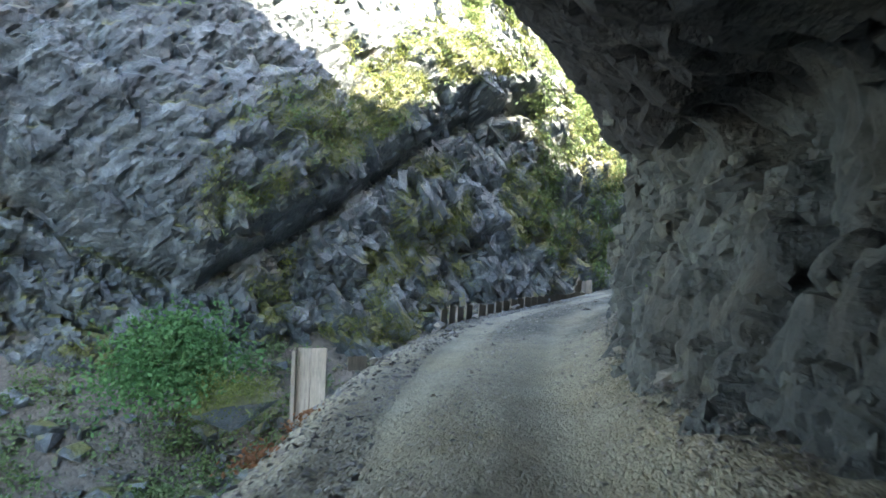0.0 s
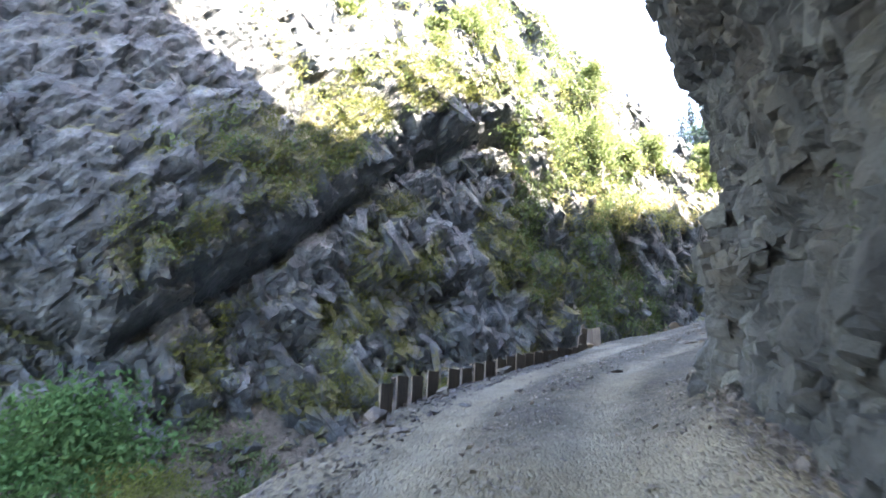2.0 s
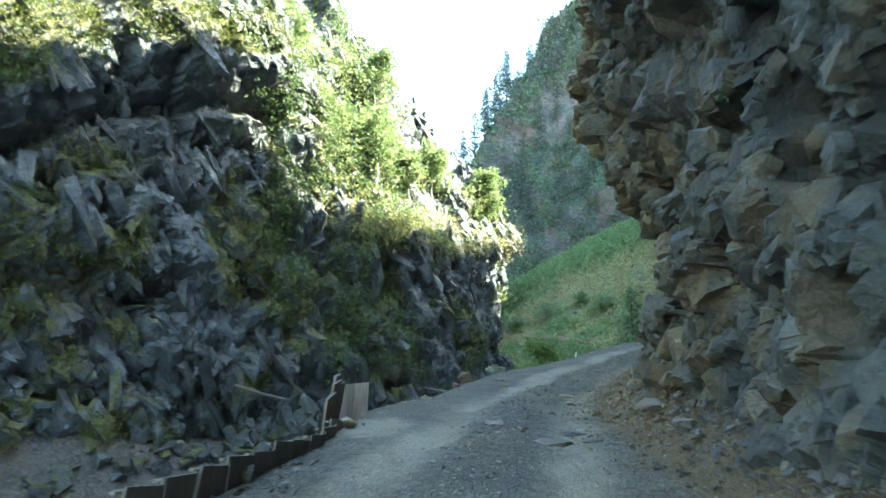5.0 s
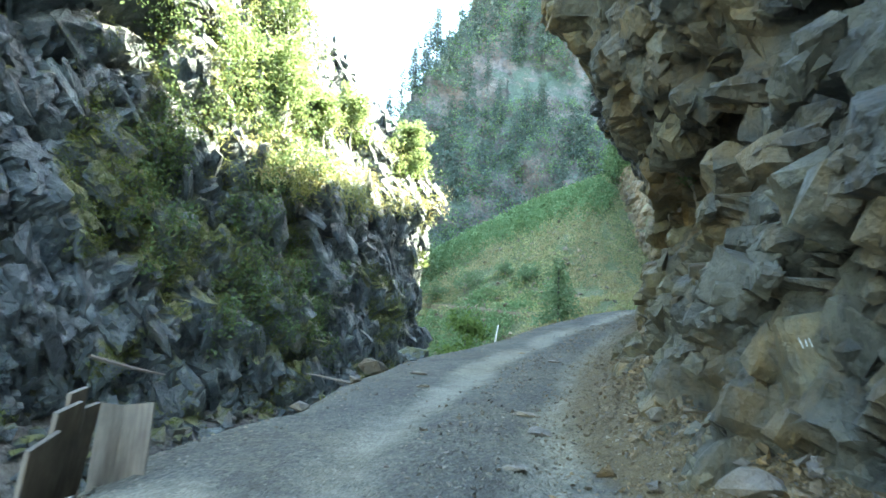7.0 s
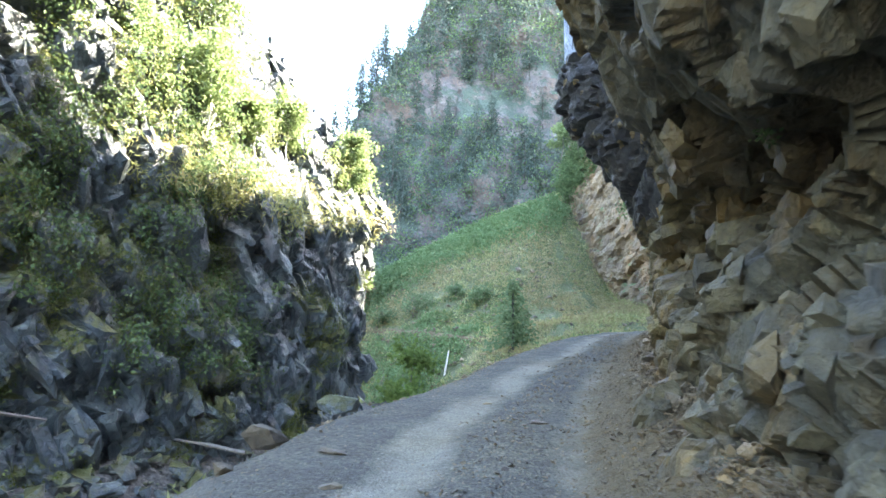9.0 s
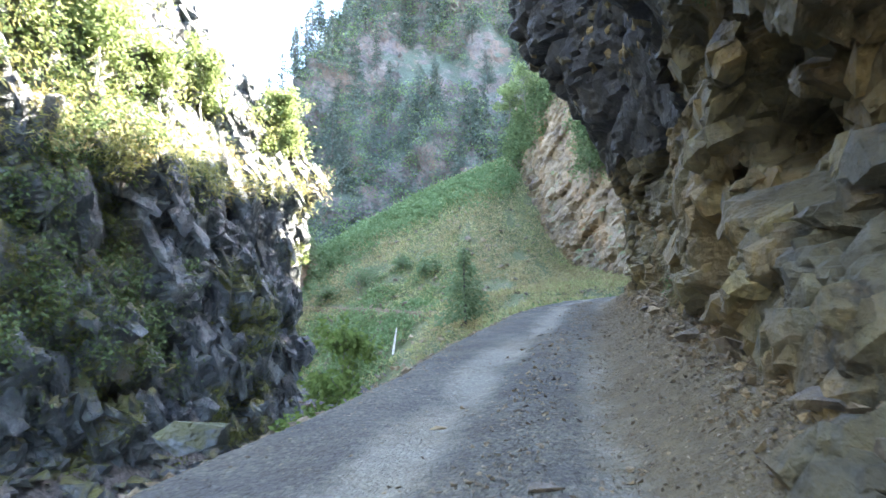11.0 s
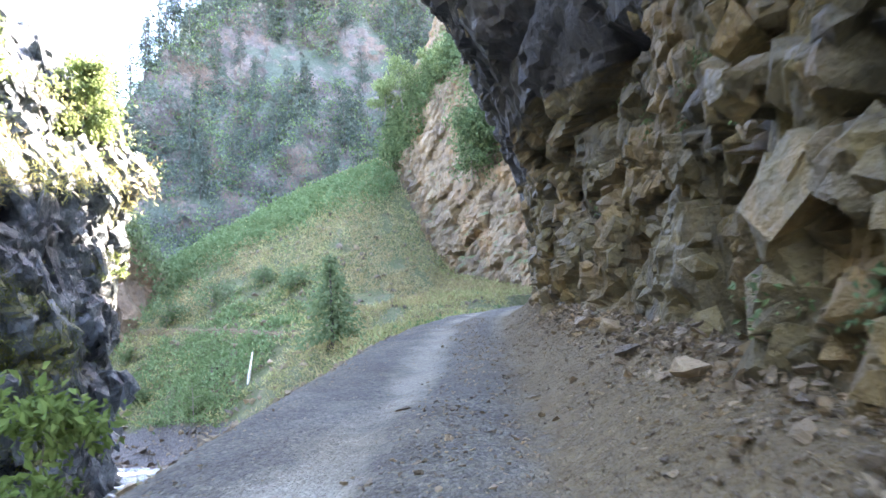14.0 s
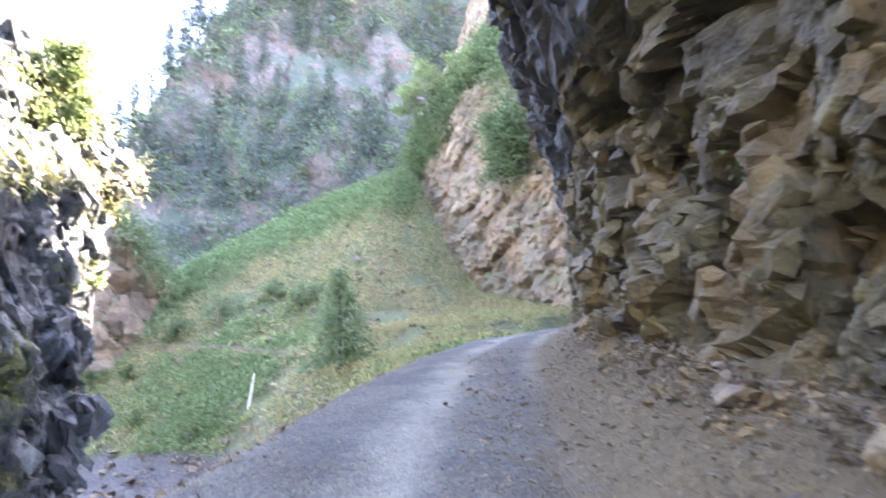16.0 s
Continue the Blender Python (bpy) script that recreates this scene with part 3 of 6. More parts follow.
def build_far_cliff():
    z = np.concatenate([np.arange(-6, 26, 0.23), np.arange(26, 62, 0.5)])
    a = np.concatenate([np.arange(-50, -12, 0.6), np.arange(-12, 66, 0.23), np.arange(66, 100, 1.0)])
    A, Z = np.meshgrid(a, z, indexing="ij")
    end = ramp(Z, [-6, 8, 16, 22, 26, 28, 32, 36, 42, 60], [55, 57, 56.5, 58.7, 56.5, 53, 50.5, 46, 38, 27])
    over = A - end
    turn = np.where(over > 0, over, 0)
    U = np.where(over > 0, end + 1.2 * (1 - np.exp(-turn / 1.2)), A)
    U = U + smooth(turn, 0.1, 1.6) * (blocks(turn + 200, Z, 2.4, 1.6, 0.5, 0.2, 151, 0.3, 1.3) + 0.6 * blocks(turn + 90, Z, 0.9, 0.7, 0.5, 0.1, 153, -0.4, 1.4) + 2.0 * (fbm(turn * 0.2, Z * 0.3, 3, 155) - 0.5) - 0.9)
    w = 1.0 + 0.02 * Z - 0.42 * np.clip(Z - 23, 0, 50) - 0.95 * turn
    gap = Z - seam_height(A)
    slab = smooth(A, 33, 26)
    w = w + slab * np.where(gap > 0, -0.7 + 0.7 * smooth(gap, 0, 1.0) + 1.0 * smooth(gap, 0.0, 3.2) * np.exp(-(np.clip(gap - 3.2, 0, 99) / 7.0) ** 2), -0.9 * smooth(-gap, 0.8, 0.0))
    w = w + 0.24 * np.clip(gap, 0, 8) * smooth(A, 13, 5)
    ledge = np.clip(Z - ramp(A, [20, 32, 34, 50, 60], [40, 22.5, 17.0, 19.0, 21]), 0, 2.2)
    w = w - 0.9 * ledge * smooth(A, 28, 34)
    rough = np.where(gap > 0, ramp(A, [-50, 4, 12, 24, 100], [0.45, 0.45, 0.62, 0.9, 1.0]), 1.0)
    rough = np.maximum(rough, 0.75 * smooth(gap, -0.2, 0.4) * smooth(gap, 5.0, 3.5) * smooth(A, -2, 2))
    rough = rough * (1 - 0.25 * slab * np.exp(-(np.clip(np.abs(gap - 0.8) - 0.8, 0, 99) / 1.3) ** 2))
    lean = fbm((A - 0.8 * Z) * 0.22, (0.8 * A + Z) * 0.9, 4, 133) - 0.5
    relief = 1.1 * lean * smooth(gap, 0.0, -1.5) * smooth(A, 34, 28)
    relief += 2.2 * (fbm(A * 0.11, Z * 0.11, 3, 101) - 0.5) + rough * blocks(A, Z, 3.2, 1.5, 0.34, 0.15, 111, 0.5, 1.4)
    relief += rough * blocks(A, Z, 1.25, 0.75, 0.42, 0.15, 121, -0.6, 1.6) + rough ** 2 * blocks(A, Z, 0.6, 0.18, 0.4, 0.05, 126, -0.5, 1.9) + 0.25 * (fbm(A * 1.3, Z * 1.3, 4, 131) - 0.5)
    wrinkle = (fbm((A + 0.75 * Z) * 0.35, (Z - 0.75 * A) * 1.1, 4, 137) - 0.5) + 0.5 * (fbm((A + 0.75 * Z) * 0.9, (Z - 0.75 * A) * 1.6, 3, 139) - 0.5)
    relief += 0.8 * wrinkle * slab * smooth(gap, 0.0, 3.0)
    w = w + relief * 0.8
    xy = WALL_A + U[..., None] * WALL_E + w[..., None] * WALL_N
    p = np.concatenate([xy, Z[..., None]], axis=-1)
    ob = new("cliff_across", sheet("cliff_across", p, ROCK_FAR))
    return tagged(ob, "mossy blue-grey rock cliff across the gorge with a leaning slab", "cliff", kind="structure"), p


far_cliff, far_cliff_points = build_far_cliff()


def build_rock_face():
    y = np.arange(63, 103, 0.3)
    z = np.concatenate([np.arange(8, 50, 0.35), np.arange(50, 90, 0.8)])
    Y, Z = np.meshgrid(y, z, indexing="ij")
    X = 66.5 + 0.10 * (Y - 80) + 0.16 * (Z - 20) + 0.012 * np.clip(Y - 90.5, 0, 99) ** 2 + 0.35 * np.clip(Z - ramp(Y, [60, 80, 86, 92, 101], [34, 42, 46, 42, 38]), 0, 50)
    X = X - blocks(Y, Z, 3.0, 1.1, 0.3, 0.2, 211, 0.8, 0.8) - 0.8 * blocks(Y, Z, 1.0, 0.4, 0.4, 0.15, 221, 0.8, 0.8) - 2.0 * (fbm(Y * 0.15, Z * 0.15, 3, 231) - 0.5)
    p = np.stack([X, Y, Z], axis=-1)
    return tagged(new("rock_face", sheet("rock_face", p, ROCK_FACE, flip=True)), "bare ochre rock face above the scree slope", "rock face", kind="structure"), p


rock_face, face_points = build_rock_face()


def build_shade_ridge():
    # stays out of view; added to keep direct sun off the distant hill
    Y, Z = np.meshgrid(np.arange(52, 116, 1.5), np.arange(10, 140, 2.0), indexing="ij")
    X = 116 + 0.25 * (Z - 40) - 6 * (fbm(Y * 0.08, Z * 0.08, 4, 251) - 0.5)
    Zc = np.minimum(Z, ramp(Y, [52, 70, 116], [100, 134, 138]) + 0.1 * Z)
    return tagged(new("mountain", sheet("mountain", np.stack([X, Y, Zc], axis=-1), ROCK_HILL, flip=True)), "unseen rocky ridge beyond the ochre rock face, added to shade the hill", "mountain", kind="structure")


ridge = build_shade_ridge()


def track_line(a):
    return ramp(a, [-12, -7.4, 1.4, 8.7, 16.7, 22.5], [9.8, 8.1, 4.9, 2.0, -2.85, -5.85])


def build_old_track():
    A, K = np.meshgrid(np.arange(-12, 21, 0.4), np.array([-0.6, -0.3, -0.15, 0, 0.15, 0.3]), indexing="ij")
    T = track_line(A) + K + 0.12 * (vnoise(A * 0.7, A * 0, 93) - 0.5)
    x, y = 38.5 + 0.838 * T + 0.546 * A, 98.5 + 0.546 * T - 0.838 * A
    z, _, _ = ground_height(x, y)
    z = np.where(K < -0.5, z - 0.1, 0.4 * z + 0.6 * z[:, 3:4] + 0.1)
    ob = new("old_track", sheet("old_track", np.stack([x, y, z], axis=-1), GRAVEL, flat=False))
    earth = ob.data.attributes.new("earth", "FLOAT", "POINT")
    earth.data.foreach_set("value", np.full(A.size, 0.55, dtype=np.float32))
    return tagged(ob, "pale disused track across the foot of the scree", "track", kind="structure")


old_track = build_old_track()


def build_outcrop():
    A, Z = np.meshgrid(np.arange(-7, 7, 0.25), np.arange(9, 31, 0.3), indexing="ij")
    deep = 0.045 * A ** 2 + 0.16 * (Z - 12) + 0.6 * np.clip(Z - 25, 0, 9) - blocks(A, Z, 2.2, 0.8, 0.3, 0.1, 241, 0.2, 1.6)
    deep = deep + 0.05 * A ** 2 + 1.5 * (fbm(A * 0.4, Z * 0.4, 3, 243) - 0.5)
    Z = np.minimum(Z, 28.6 - 0.14 * A ** 2 - 0.5 * A + 3.0 * (fbm(A * 0.5, A * 0, 3, 245) - 0.5))
    p = np.stack([39.2 + 0.92 * A + 0.39 * deep, 103.6 - 0.39 * A + 0.92 * deep, Z], axis=-1)
    return tagged(new("outcrop", sheet("outcrop", p, ROCK_FACE, flip=True)), "pinkish bare rock outcrop beside the river", "outcrop", kind="structure")


outcrop = build_outcrop()


def build_hill():
    t = np.linspace(-0.9, 1.6, 160)
    z = np.linspace(6, 120, 140)
    T, Z = np.meshgrid(t, z, indexing="ij")
    crest = ramp(T, [-0.9, -0.35, -0.12, 0.0, 0.15, 0.4, 1.0, 1.6], [20, 26, 40, 55, 72, 95, 110, 110])
    back = 0.30 * (Z - 30) + 2.5 * np.clip(Z - crest, 0, 200)
    X, Y = 50 + 30 * T + 0.65 * back, 137 - 25 * T + 0.75 * back
    Zc = np.minimum(Z, crest + 0.15 * (Z - crest))
    n = 9 * (fbm(T * 4, Z * 0.06, 4, 301) - 0.5) + 0.5 * blocks(T * 30, Z, 6, 2.5, 0.3, 0, 311, 0.3, 1.4) + 3.0 * (fbm(T * 12, Z * 0.3, 4, 317) - 0.5)
    p = np.stack([X - 0.65 * n, Y - 0.75 * n, Zc], axis=-1)
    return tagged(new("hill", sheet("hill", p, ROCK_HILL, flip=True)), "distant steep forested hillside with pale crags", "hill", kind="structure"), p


hill, hill_points = build_hill()

# ---- water ----


def build_river():
    m = material("milky_water", 0.12)
    n = Nodes(m)
    n.colour(n.ramp(n.noise(1.2, 5, 0.7, (1, 1, 1)), (0.35, (0.22, 0.27, 0.27)), (0.6, (0.62, 0.66, 0.66))))
    n.bump((n.noise(2.5, 4), 1.0), strength=0.6, distance=0.1)
    track = np.array(RIVER)
    run = np.concatenate([[0], np.cumsum(np.hypot(np.diff(track[:, 0]), np.diff(track[:, 1])))])
    r, k = np.meshgrid(np.arange(0, run[-1], 0.8), np.linspace(-2.7, 2.7, 11), indexing="ij")
    u, w, z = (np.interp(r, run, track[:, i]) for i in range(3))
    du, dw = np.gradient(u, axis=0), np.gradient(w, axis=0)
    size = np.hypot(du, dw)
    u, w = u - k * dw / size, w + k * du / size
    z = z + 0.10 * (fbm(r * 0.9, k, 3, 401) - 0.5)
    xy = WALL_A + u[..., None] * WALL_E + w[..., None] * WALL_N
    p = np.concatenate([xy, z[..., None]], axis=-1)
    return tagged(new("river", sheet("river", p, m, flat=False)), "milky rushing mountain river in the gorge", "river", kind="structure")


river = build_river()

# ---- stones ----


def part(name, mesh, parent, label=""):
    ob = new(name, mesh)
    ob.parent = parent
    return tagged(ob, label)


def stone_mesh(name, seed, material_, flatness=0.6, points=16):
    """A broken stone of about one metre: the hull of some points."""
    rng = random.Random(seed)
    bm = bmesh.new()
    for _ in range(points):
        v = Vector((rng.gauss(0, 1), rng.gauss(0, 1), rng.gauss(0, 1))).normalized()
        v = v * rng.uniform(0.75, 1.05)
        bm.verts.new((0.5 * v.x, 0.5 * v.y * rng.uniform(0.75, 1), 0.5 * v.z * flatness))
    res = bmesh.ops.convex_hull(bm, input=bm.verts)
    bmesh.ops.delete(bm, geom=list({g for g in res["geom_interior"] + res["geom_unused"] if isinstance(g, bmesh.types.BMVert)}), context="VERTS")
    bmesh.ops.recalc_face_normals(bm, faces=bm.faces)
    me = bpy.data.meshes.new(name)
    bm.to_mesh(me)
    bm.free()
    me.materials.append(material_)
    me.shade_flat()
    return me


ROCK_PALE = rock_material("pale_stone", (0.12, 0.117, 0.112), (0.24, 0.234, 0.22), (0.36, 0.35, 0.33), (0.26, 0.20, 0.11), 0.58, random=True,
                          warm=((0.10, 0.08, 0.055), (0.215, 0.168, 0.10), (0.33, 0.268, 0.17)), vary=0.42)


ROCK_RUBBLE = rock_material("ochre_rubble", (0.10, 0.075, 0.045), (0.205, 0.158, 0.095), (0.32, 0.255, 0.16), (0.25, 0.17, 0.075), 0.50, vary=0.35)


def block_mesh(name, seed, material_):
    """A rock broken along its joints: a skewed box with some corners knocked off, about one metre."""
    rng = random.Random(seed)
    bm = bmesh.new()
    skew = rng.uniform(-0.35, 0.35)
    taper = rng.uniform(0.45, 0.95)
    for x in (-0.5, 0.5):
        for y in (-0.5, 0.5):
            for z in (-0.5, 0.5):
                k = taper if z > 0 else 1.0
                p = Vector((x * k + skew * z, y * k * 0.8 + rng.uniform(-0.15, 0.15) * z, z * 0.75))
                p += Vector([rng.uniform(-0.13, 0.13) for _ in range(3)])
                if rng.random() < 0.34:
                    for a in range(3):
                        q = p.copy()
                        q[a] *= rng.uniform(0.1, 0.6)
                        bm.verts.new(q)
                else:
                    bm.verts.new(p)
    res = bmesh.ops.convex_hull(bm, input=bm.verts)
    bmesh.ops.delete(bm, geom=list({g for g in res["geom_interior"] + res["geom_unused"] if isinstance(g, bmesh.types.BMVert)}), context="VERTS")
    bmesh.ops.recalc_face_normals(bm, faces=bm.faces)
    me = bpy.data.meshes.new(name)
    bm.to_mesh(me)
    bm.free()
    me.materials.append(material_)
    me.shade_flat()
    return me


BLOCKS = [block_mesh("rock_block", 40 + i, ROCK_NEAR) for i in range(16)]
STONES = [stone_mesh("stone", 70 + i, ROCK_PALE, 0.55, 14) for i in range(10)]


def scatter_mesh(name, verts_each, faces_each, places, turns, sizes, material_, squash=None):
    """Many copies of small shapes joined into one mesh. turns: rotation matrices."""
    V, F, base = [], [], 0
    for k in range(len(verts_each)):
        pick = np.arange(len(places)) % len(verts_each) == k
        v, f = verts_each[k], faces_each[k]
        pts = np.einsum("nij,vj->nvi", turns[pick], v) * sizes[pick][:, None, None] + places[pick][:, None, :]
        V.append(pts.reshape(-1, 3))
        cnt = pick.sum()
        F.append((f[None] + (np.arange(cnt) * len(v))[:, None, None]).reshape(-1, f.shape[1]) + base)
        base += cnt * len(v)
    return raw_mesh(name, np.concatenate(V), np.concatenate(F), material_)


def mesh_arrays(me):
    v = np.array([x.co[:] for x in me.vertices])
    f = np.array([list(p.vertices)[:3] for p in me.polygons])
    return v, f


def random_turns(rng, n, flat=1.0):
    a, b, c = rng.uniform(0, 2 * np.pi, n), rng.uniform(-0.6, 0.6, n) * flat, rng.uniform(-0.6, 0.6, n) * flat
    ca, sa, cb, sb, cc, sc = np.cos(a), np.sin(a), np.cos(b), np.sin(b), np.cos(c), np.sin(c)
    o, z = np.ones(n), np.zeros(n)
    A = np.stack([np.stack([ca, -sa, z], -1), np.stack([sa, ca, z], -1), np.stack([z, z, o], -1)], 1)
    B = np.stack([np.stack([o, z, z], -1), np.stack([z, cb, -sb], -1), np.stack([z, sb, cb], -1)], 1)
    C = np.stack([np.stack([cc, z, sc], -1), np.stack([z, o, z], -1), np.stack([-sc, z, cc], -1)], 1)
    return A @ B @ C


def road_height(s, d):
    """The road's height over its line, as in the road's mesh but without its finest relief."""
    ruts = -0.05 * (np.exp(-((d + 1.25) / 0.28) ** 2) + np.exp(-((d - 0.45) / 0.28) ** 2)) + 0.03 * np.exp(-((d + 0.4) / 0.4) ** 2)
    h = ruts + 0.10 * (fbm(s * 0.5, d * 0.7, 3, 8) - 0.5) + ramp(s, [28, 36], [0.30, 0.5]) * smooth(d, right_foot(s) - ramp(s, [28, 36], [0.9, 1.3]), right_foot(s) + 0.2)
    h = h + 0.12 * fbm(s * 3, d * 3, 3, 12) * smooth(d, right_foot(s) - 0.7, right_foot(s))
    return h - 0.22 * smooth(-d, -left_edge(s) - 0.25, -left_edge(s) + 0.45)


def build_rubble():
    rng = np.random.default_rng(3)
    shapes = [stone_mesh("pebble", 100 + i, ROCK_PALE, 0.6, 8) for i in range(6)]
    chips = [mesh_arrays(stone_mesh("chip", 120 + i, ROCK_PALE, 0.55, 6)) for i in range(6)]
    vc, fc = zip(*chips)
    va, fa = zip(*[mesh_arrays(m) for m in shapes])
    # loose gravel between and beside the wheel tracks
    n = 25000
    s = 2 + 62 * rng.random(n) ** 1.1
    lane = rng.random(n)
    d = np.where(lane < 0.30, rng.normal(-0.4, 0.28, n), np.where(lane < 0.62, left_edge(s) + np.abs(rng.normal(0, 0.55, n)) - 0.25, right_foot(s) - np.abs(rng.normal(0, 0.5, n)) + 0.15))
    spread = rng.random(n) < 0.25
    d = np.where(spread, rng.uniform(-2.6, 1.4, n), d)
    size = 0.02 + 0.045 * rng.random(n) ** 3 + np.where((~spread) & ((lane > 0.62) | (lane < 0.30)), 0.07 * rng.random(n) ** 3, 0)
    place = corridor(s, d, road_height(s, d) + size * 0.1)
    ob = new("gravel_stones", scatter_mesh("gravel_stones", vc, fc, place, random_turns(rng, n), size, ROCK_PALE))
    tagged(ob, "loose grey broken stones strewn over the gravel road", "gravel", kind="stuff")
    # rubble along the foot of the cliff
    n = 12000
    s = rng.uniform(4, 60, n)
    heap = 0.55 + 0.45 * vnoise(s * 0.5, s * 0, 31)
    off = np.abs(rng.normal(0, 0.42, n)) * heap * ramp(s, [8, 14, 22, 30, 40], [0.25, 0.35, 1.0, 1.0, 0.72])
    d = right_foot(s) + 0.10 - off
    size = (0.025 + 0.15 * rng.random(n) ** 7 + 0.04 * rng.random(n) ** 2) * ramp(s, [10, 22], [0.6, 1.0])
    place = corridor(s, d, road_height(s, d) + size * 0.15 + 0.12 * np.exp(-off / 0.2))
    turns = random_turns(rng, n, 1.5)
    up = s + 4 * (rng.random(n) - 0.5) > 27
    ob = new("rubble", scatter_mesh("rubble", vc, fc, place[~up], turns[~up], size[~up], ROCK_PALE))
    tagged(ob, "fallen grey rubble heaped along the cliff foot", "rubble", kind="stuff")
    ob = new("rubble", scatter_mesh("rubble", vc, fc, place[up], turns[up], size[up], ROCK_RUBBLE))
    tagged(ob, "fallen ochre and brown rubble heaped along the cliff foot", "rubble", kind="stuff")
    # small broken stones over the earth apron between the cliff foot and the wheel track
    n = 11000
    s = rng.uniform(24, 58, n)
    d = right_foot(s) + 0.1 - 1.5 * rng.random(n) ** 1.3
    size = 0.018 + 0.03 * rng.random(n) ** 2 + 0.06 * rng.random(n) ** 6
    place = corridor(s, d, road_height(s, d) + size * 0.12)
    ob = new("apron_stones", scatter_mesh("apron_stones", vc, fc, place, random_turns(rng, n), size, ROCK_RUBBLE))
    tagged(ob, "small broken ochre stones strewn on the brown road margin", "stones", kind="stuff")
    # boulders below the leaning slab and on the river banks
    n = 3600
    u = np.where(rng.random(n) < 0.45, rng.uniform(-22, 22, n), rng.uniform(22, 60, n))
    w = rng.uniform(1.5, 9, n)
    xy = WALL_A + u[:, None] * WALL_E + w[:, None] * WALL_N
    size = 0.25 + 1.7 * rng.random(n) ** 4
    z, bs, bd = ground_height(xy[:, 0], xy[:, 1])
    ok = bd < -5
    place = np.concatenate([xy, (z + size * 0.12)[:, None]], axis=1)[ok]
    ob = new("river_boulders", scatter_mesh("river_boulders", va, fa, place, random_turns(rng, n)[ok], size[ok], ROCK_FAR))
    tagged(ob, "grey mossy boulders on the banks of the gorge river", "boulders", kind="stuff")
    # grey stones of the gravel bank where the river comes round the corner
    n = 4200
    u, w = rng.uniform(52, 72, n), rng.uniform(-9, 10, n)
    xy = WALL_A + u[:, None] * WALL_E + w[:, None] * WALL_N
    size = 0.12 + 0.7 * rng.random(n) ** 5
    z, bs, bd = ground_height(xy[:, 0], xy[:, 1])
    ok = (bd < -5) & (z < 6.6)
    place = np.concatenate([xy, (z + size * 0.15)[:, None]], axis=1)[ok]
    ob = new("bank_stones", scatter_mesh("bank_stones", vc, fc, place, random_turns(rng, n)[ok], size[ok], ROCK_PALE))
    tagged(ob, "grey stones of the gravel bank beside the river", "stones", kind="stuff")
    # broken rock below the outer edge of the road
    n = 2600
    s = rng.uniform(-6, 46, n)
    d = left_edge(s) - 0.35 - np.abs(rng.normal(0, 1, n)) * ramp(s, [0, 25, 46], [4.5, 2.5, 1.5])
    p = corridor(s, d, np.zeros(n))
    z, bs, bd = ground_height(p[:, 0], p[:, 1])
    size = 0.12 + 0.9 * rng.random(n) ** 4
    p[:, 2] = z + size * 0.08
    ob = new("slope_rocks", scatter_mesh("slope_rocks", va, fa, p, random_turns(rng, n), size, ROCK_FAR))
    tagged(ob, "broken grey rocks on the slope below the road", "rocks", kind="stuff")
    # slate rubble spilling from the road edge
    n = 6500
    s = rng.uniform(3, 24, n)
    d = left_edge(s) + 0.75 - 1.7 * rng.random(n) ** 1.2
    p = corridor(s, d, np.zeros(n))
    z, bs, bd = ground_height(p[:, 0], p[:, 1])
    size = 0.03 + 0.12 * rng.random(n) ** 4
    p[:, 2] = np.where(d > left_edge(s) - 0.3, p[:, 2] + road_height(s, d), z) + size * 0.1
    ob = new("slate_rubble", scatter_mesh("slate_rubble", vc, fc, p, random_turns(rng, n), size, ROCK_PALE))
    tagged(ob, "small slate-grey rubble spilling from the road edge", "rubble", kind="stuff")
    # grey stones of the bank below the bend
    n = 3000
    s = rng.uniform(36, 60, n)
    d = left_edge(s) - 0.1 - 4.2 * rng.random(n) ** 1.4
    p = corridor(s, d, np.zeros(n))
    z, bs, bd = ground_height(p[:, 0], p[:, 1])
    size = 0.04 + 0.2 * rng.random(n) ** 4
    p[:, 2] = np.where(d > left_edge(s) - 0.3, p[:, 2] + road_height(s, d), z) + size * 0.1
    ob = new("bank_rubble", scatter_mesh("bank_rubble", va, fa, p, random_turns(rng, n), size, ROCK_PALE))
    tagged(ob, "grey stony rubble on the bank below the road bend", "rubble", kind="stuff")
    # stones on the scree
    n = 2600
    x, y = rng.uniform(28, 66, n), rng.uniform(62, 112, n)
    size = 0.15 + 0.9 * rng.random(n) ** 4 + 0.35 * (fbm(x * 0.3, y * 0.3, 3, 606) > 0.55) * rng.random(n)
    z, bs, bd = ground_height(x, y)
    ok = np.abs(bd) > 4.5
    place = np.stack([x, y, z + size * 0.1], axis=1)[ok]
    ob = new("scree_stones", scatter_mesh("scree_stones", va, fa, place, random_turns(rng, n)[ok], size[ok], ROCK_PALE))
    tagged(ob, "scattered pale stones on the grassy scree slope", "stones", kind="stuff")


def all_moss(ob, amount=1.0):
    mark = ob.data.attributes.new("moss", "FLOAT", "POINT")
    mark.data.foreach_set("value", np.full(len(ob.data.vertices), amount, dtype=np.float32))


def stone(s, d, size, lift=0.2, seed=0, label="angular grey stone lying on the gravel road", squash=1.0):
    rng = random.Random(seed)
    ob = new("stone", STONES[seed % 10])
    p = corridor(np.array(s), np.array(d), road_height(np.array(float(s)), np.array(float(d))) + size * lift * 0.55 * squash)
    ob.matrix_basis = Matrix.Translation(Vector(p)) @ pose(0, 0, 0, rng.uniform(-12, 12), rng.uniform(-12, 12), rng.uniform(0, 360)) @ Matrix.Diagonal((size * 1.2, size, size * squash, 1))
    return tagged(ob, label, "stone", "stones along the road")


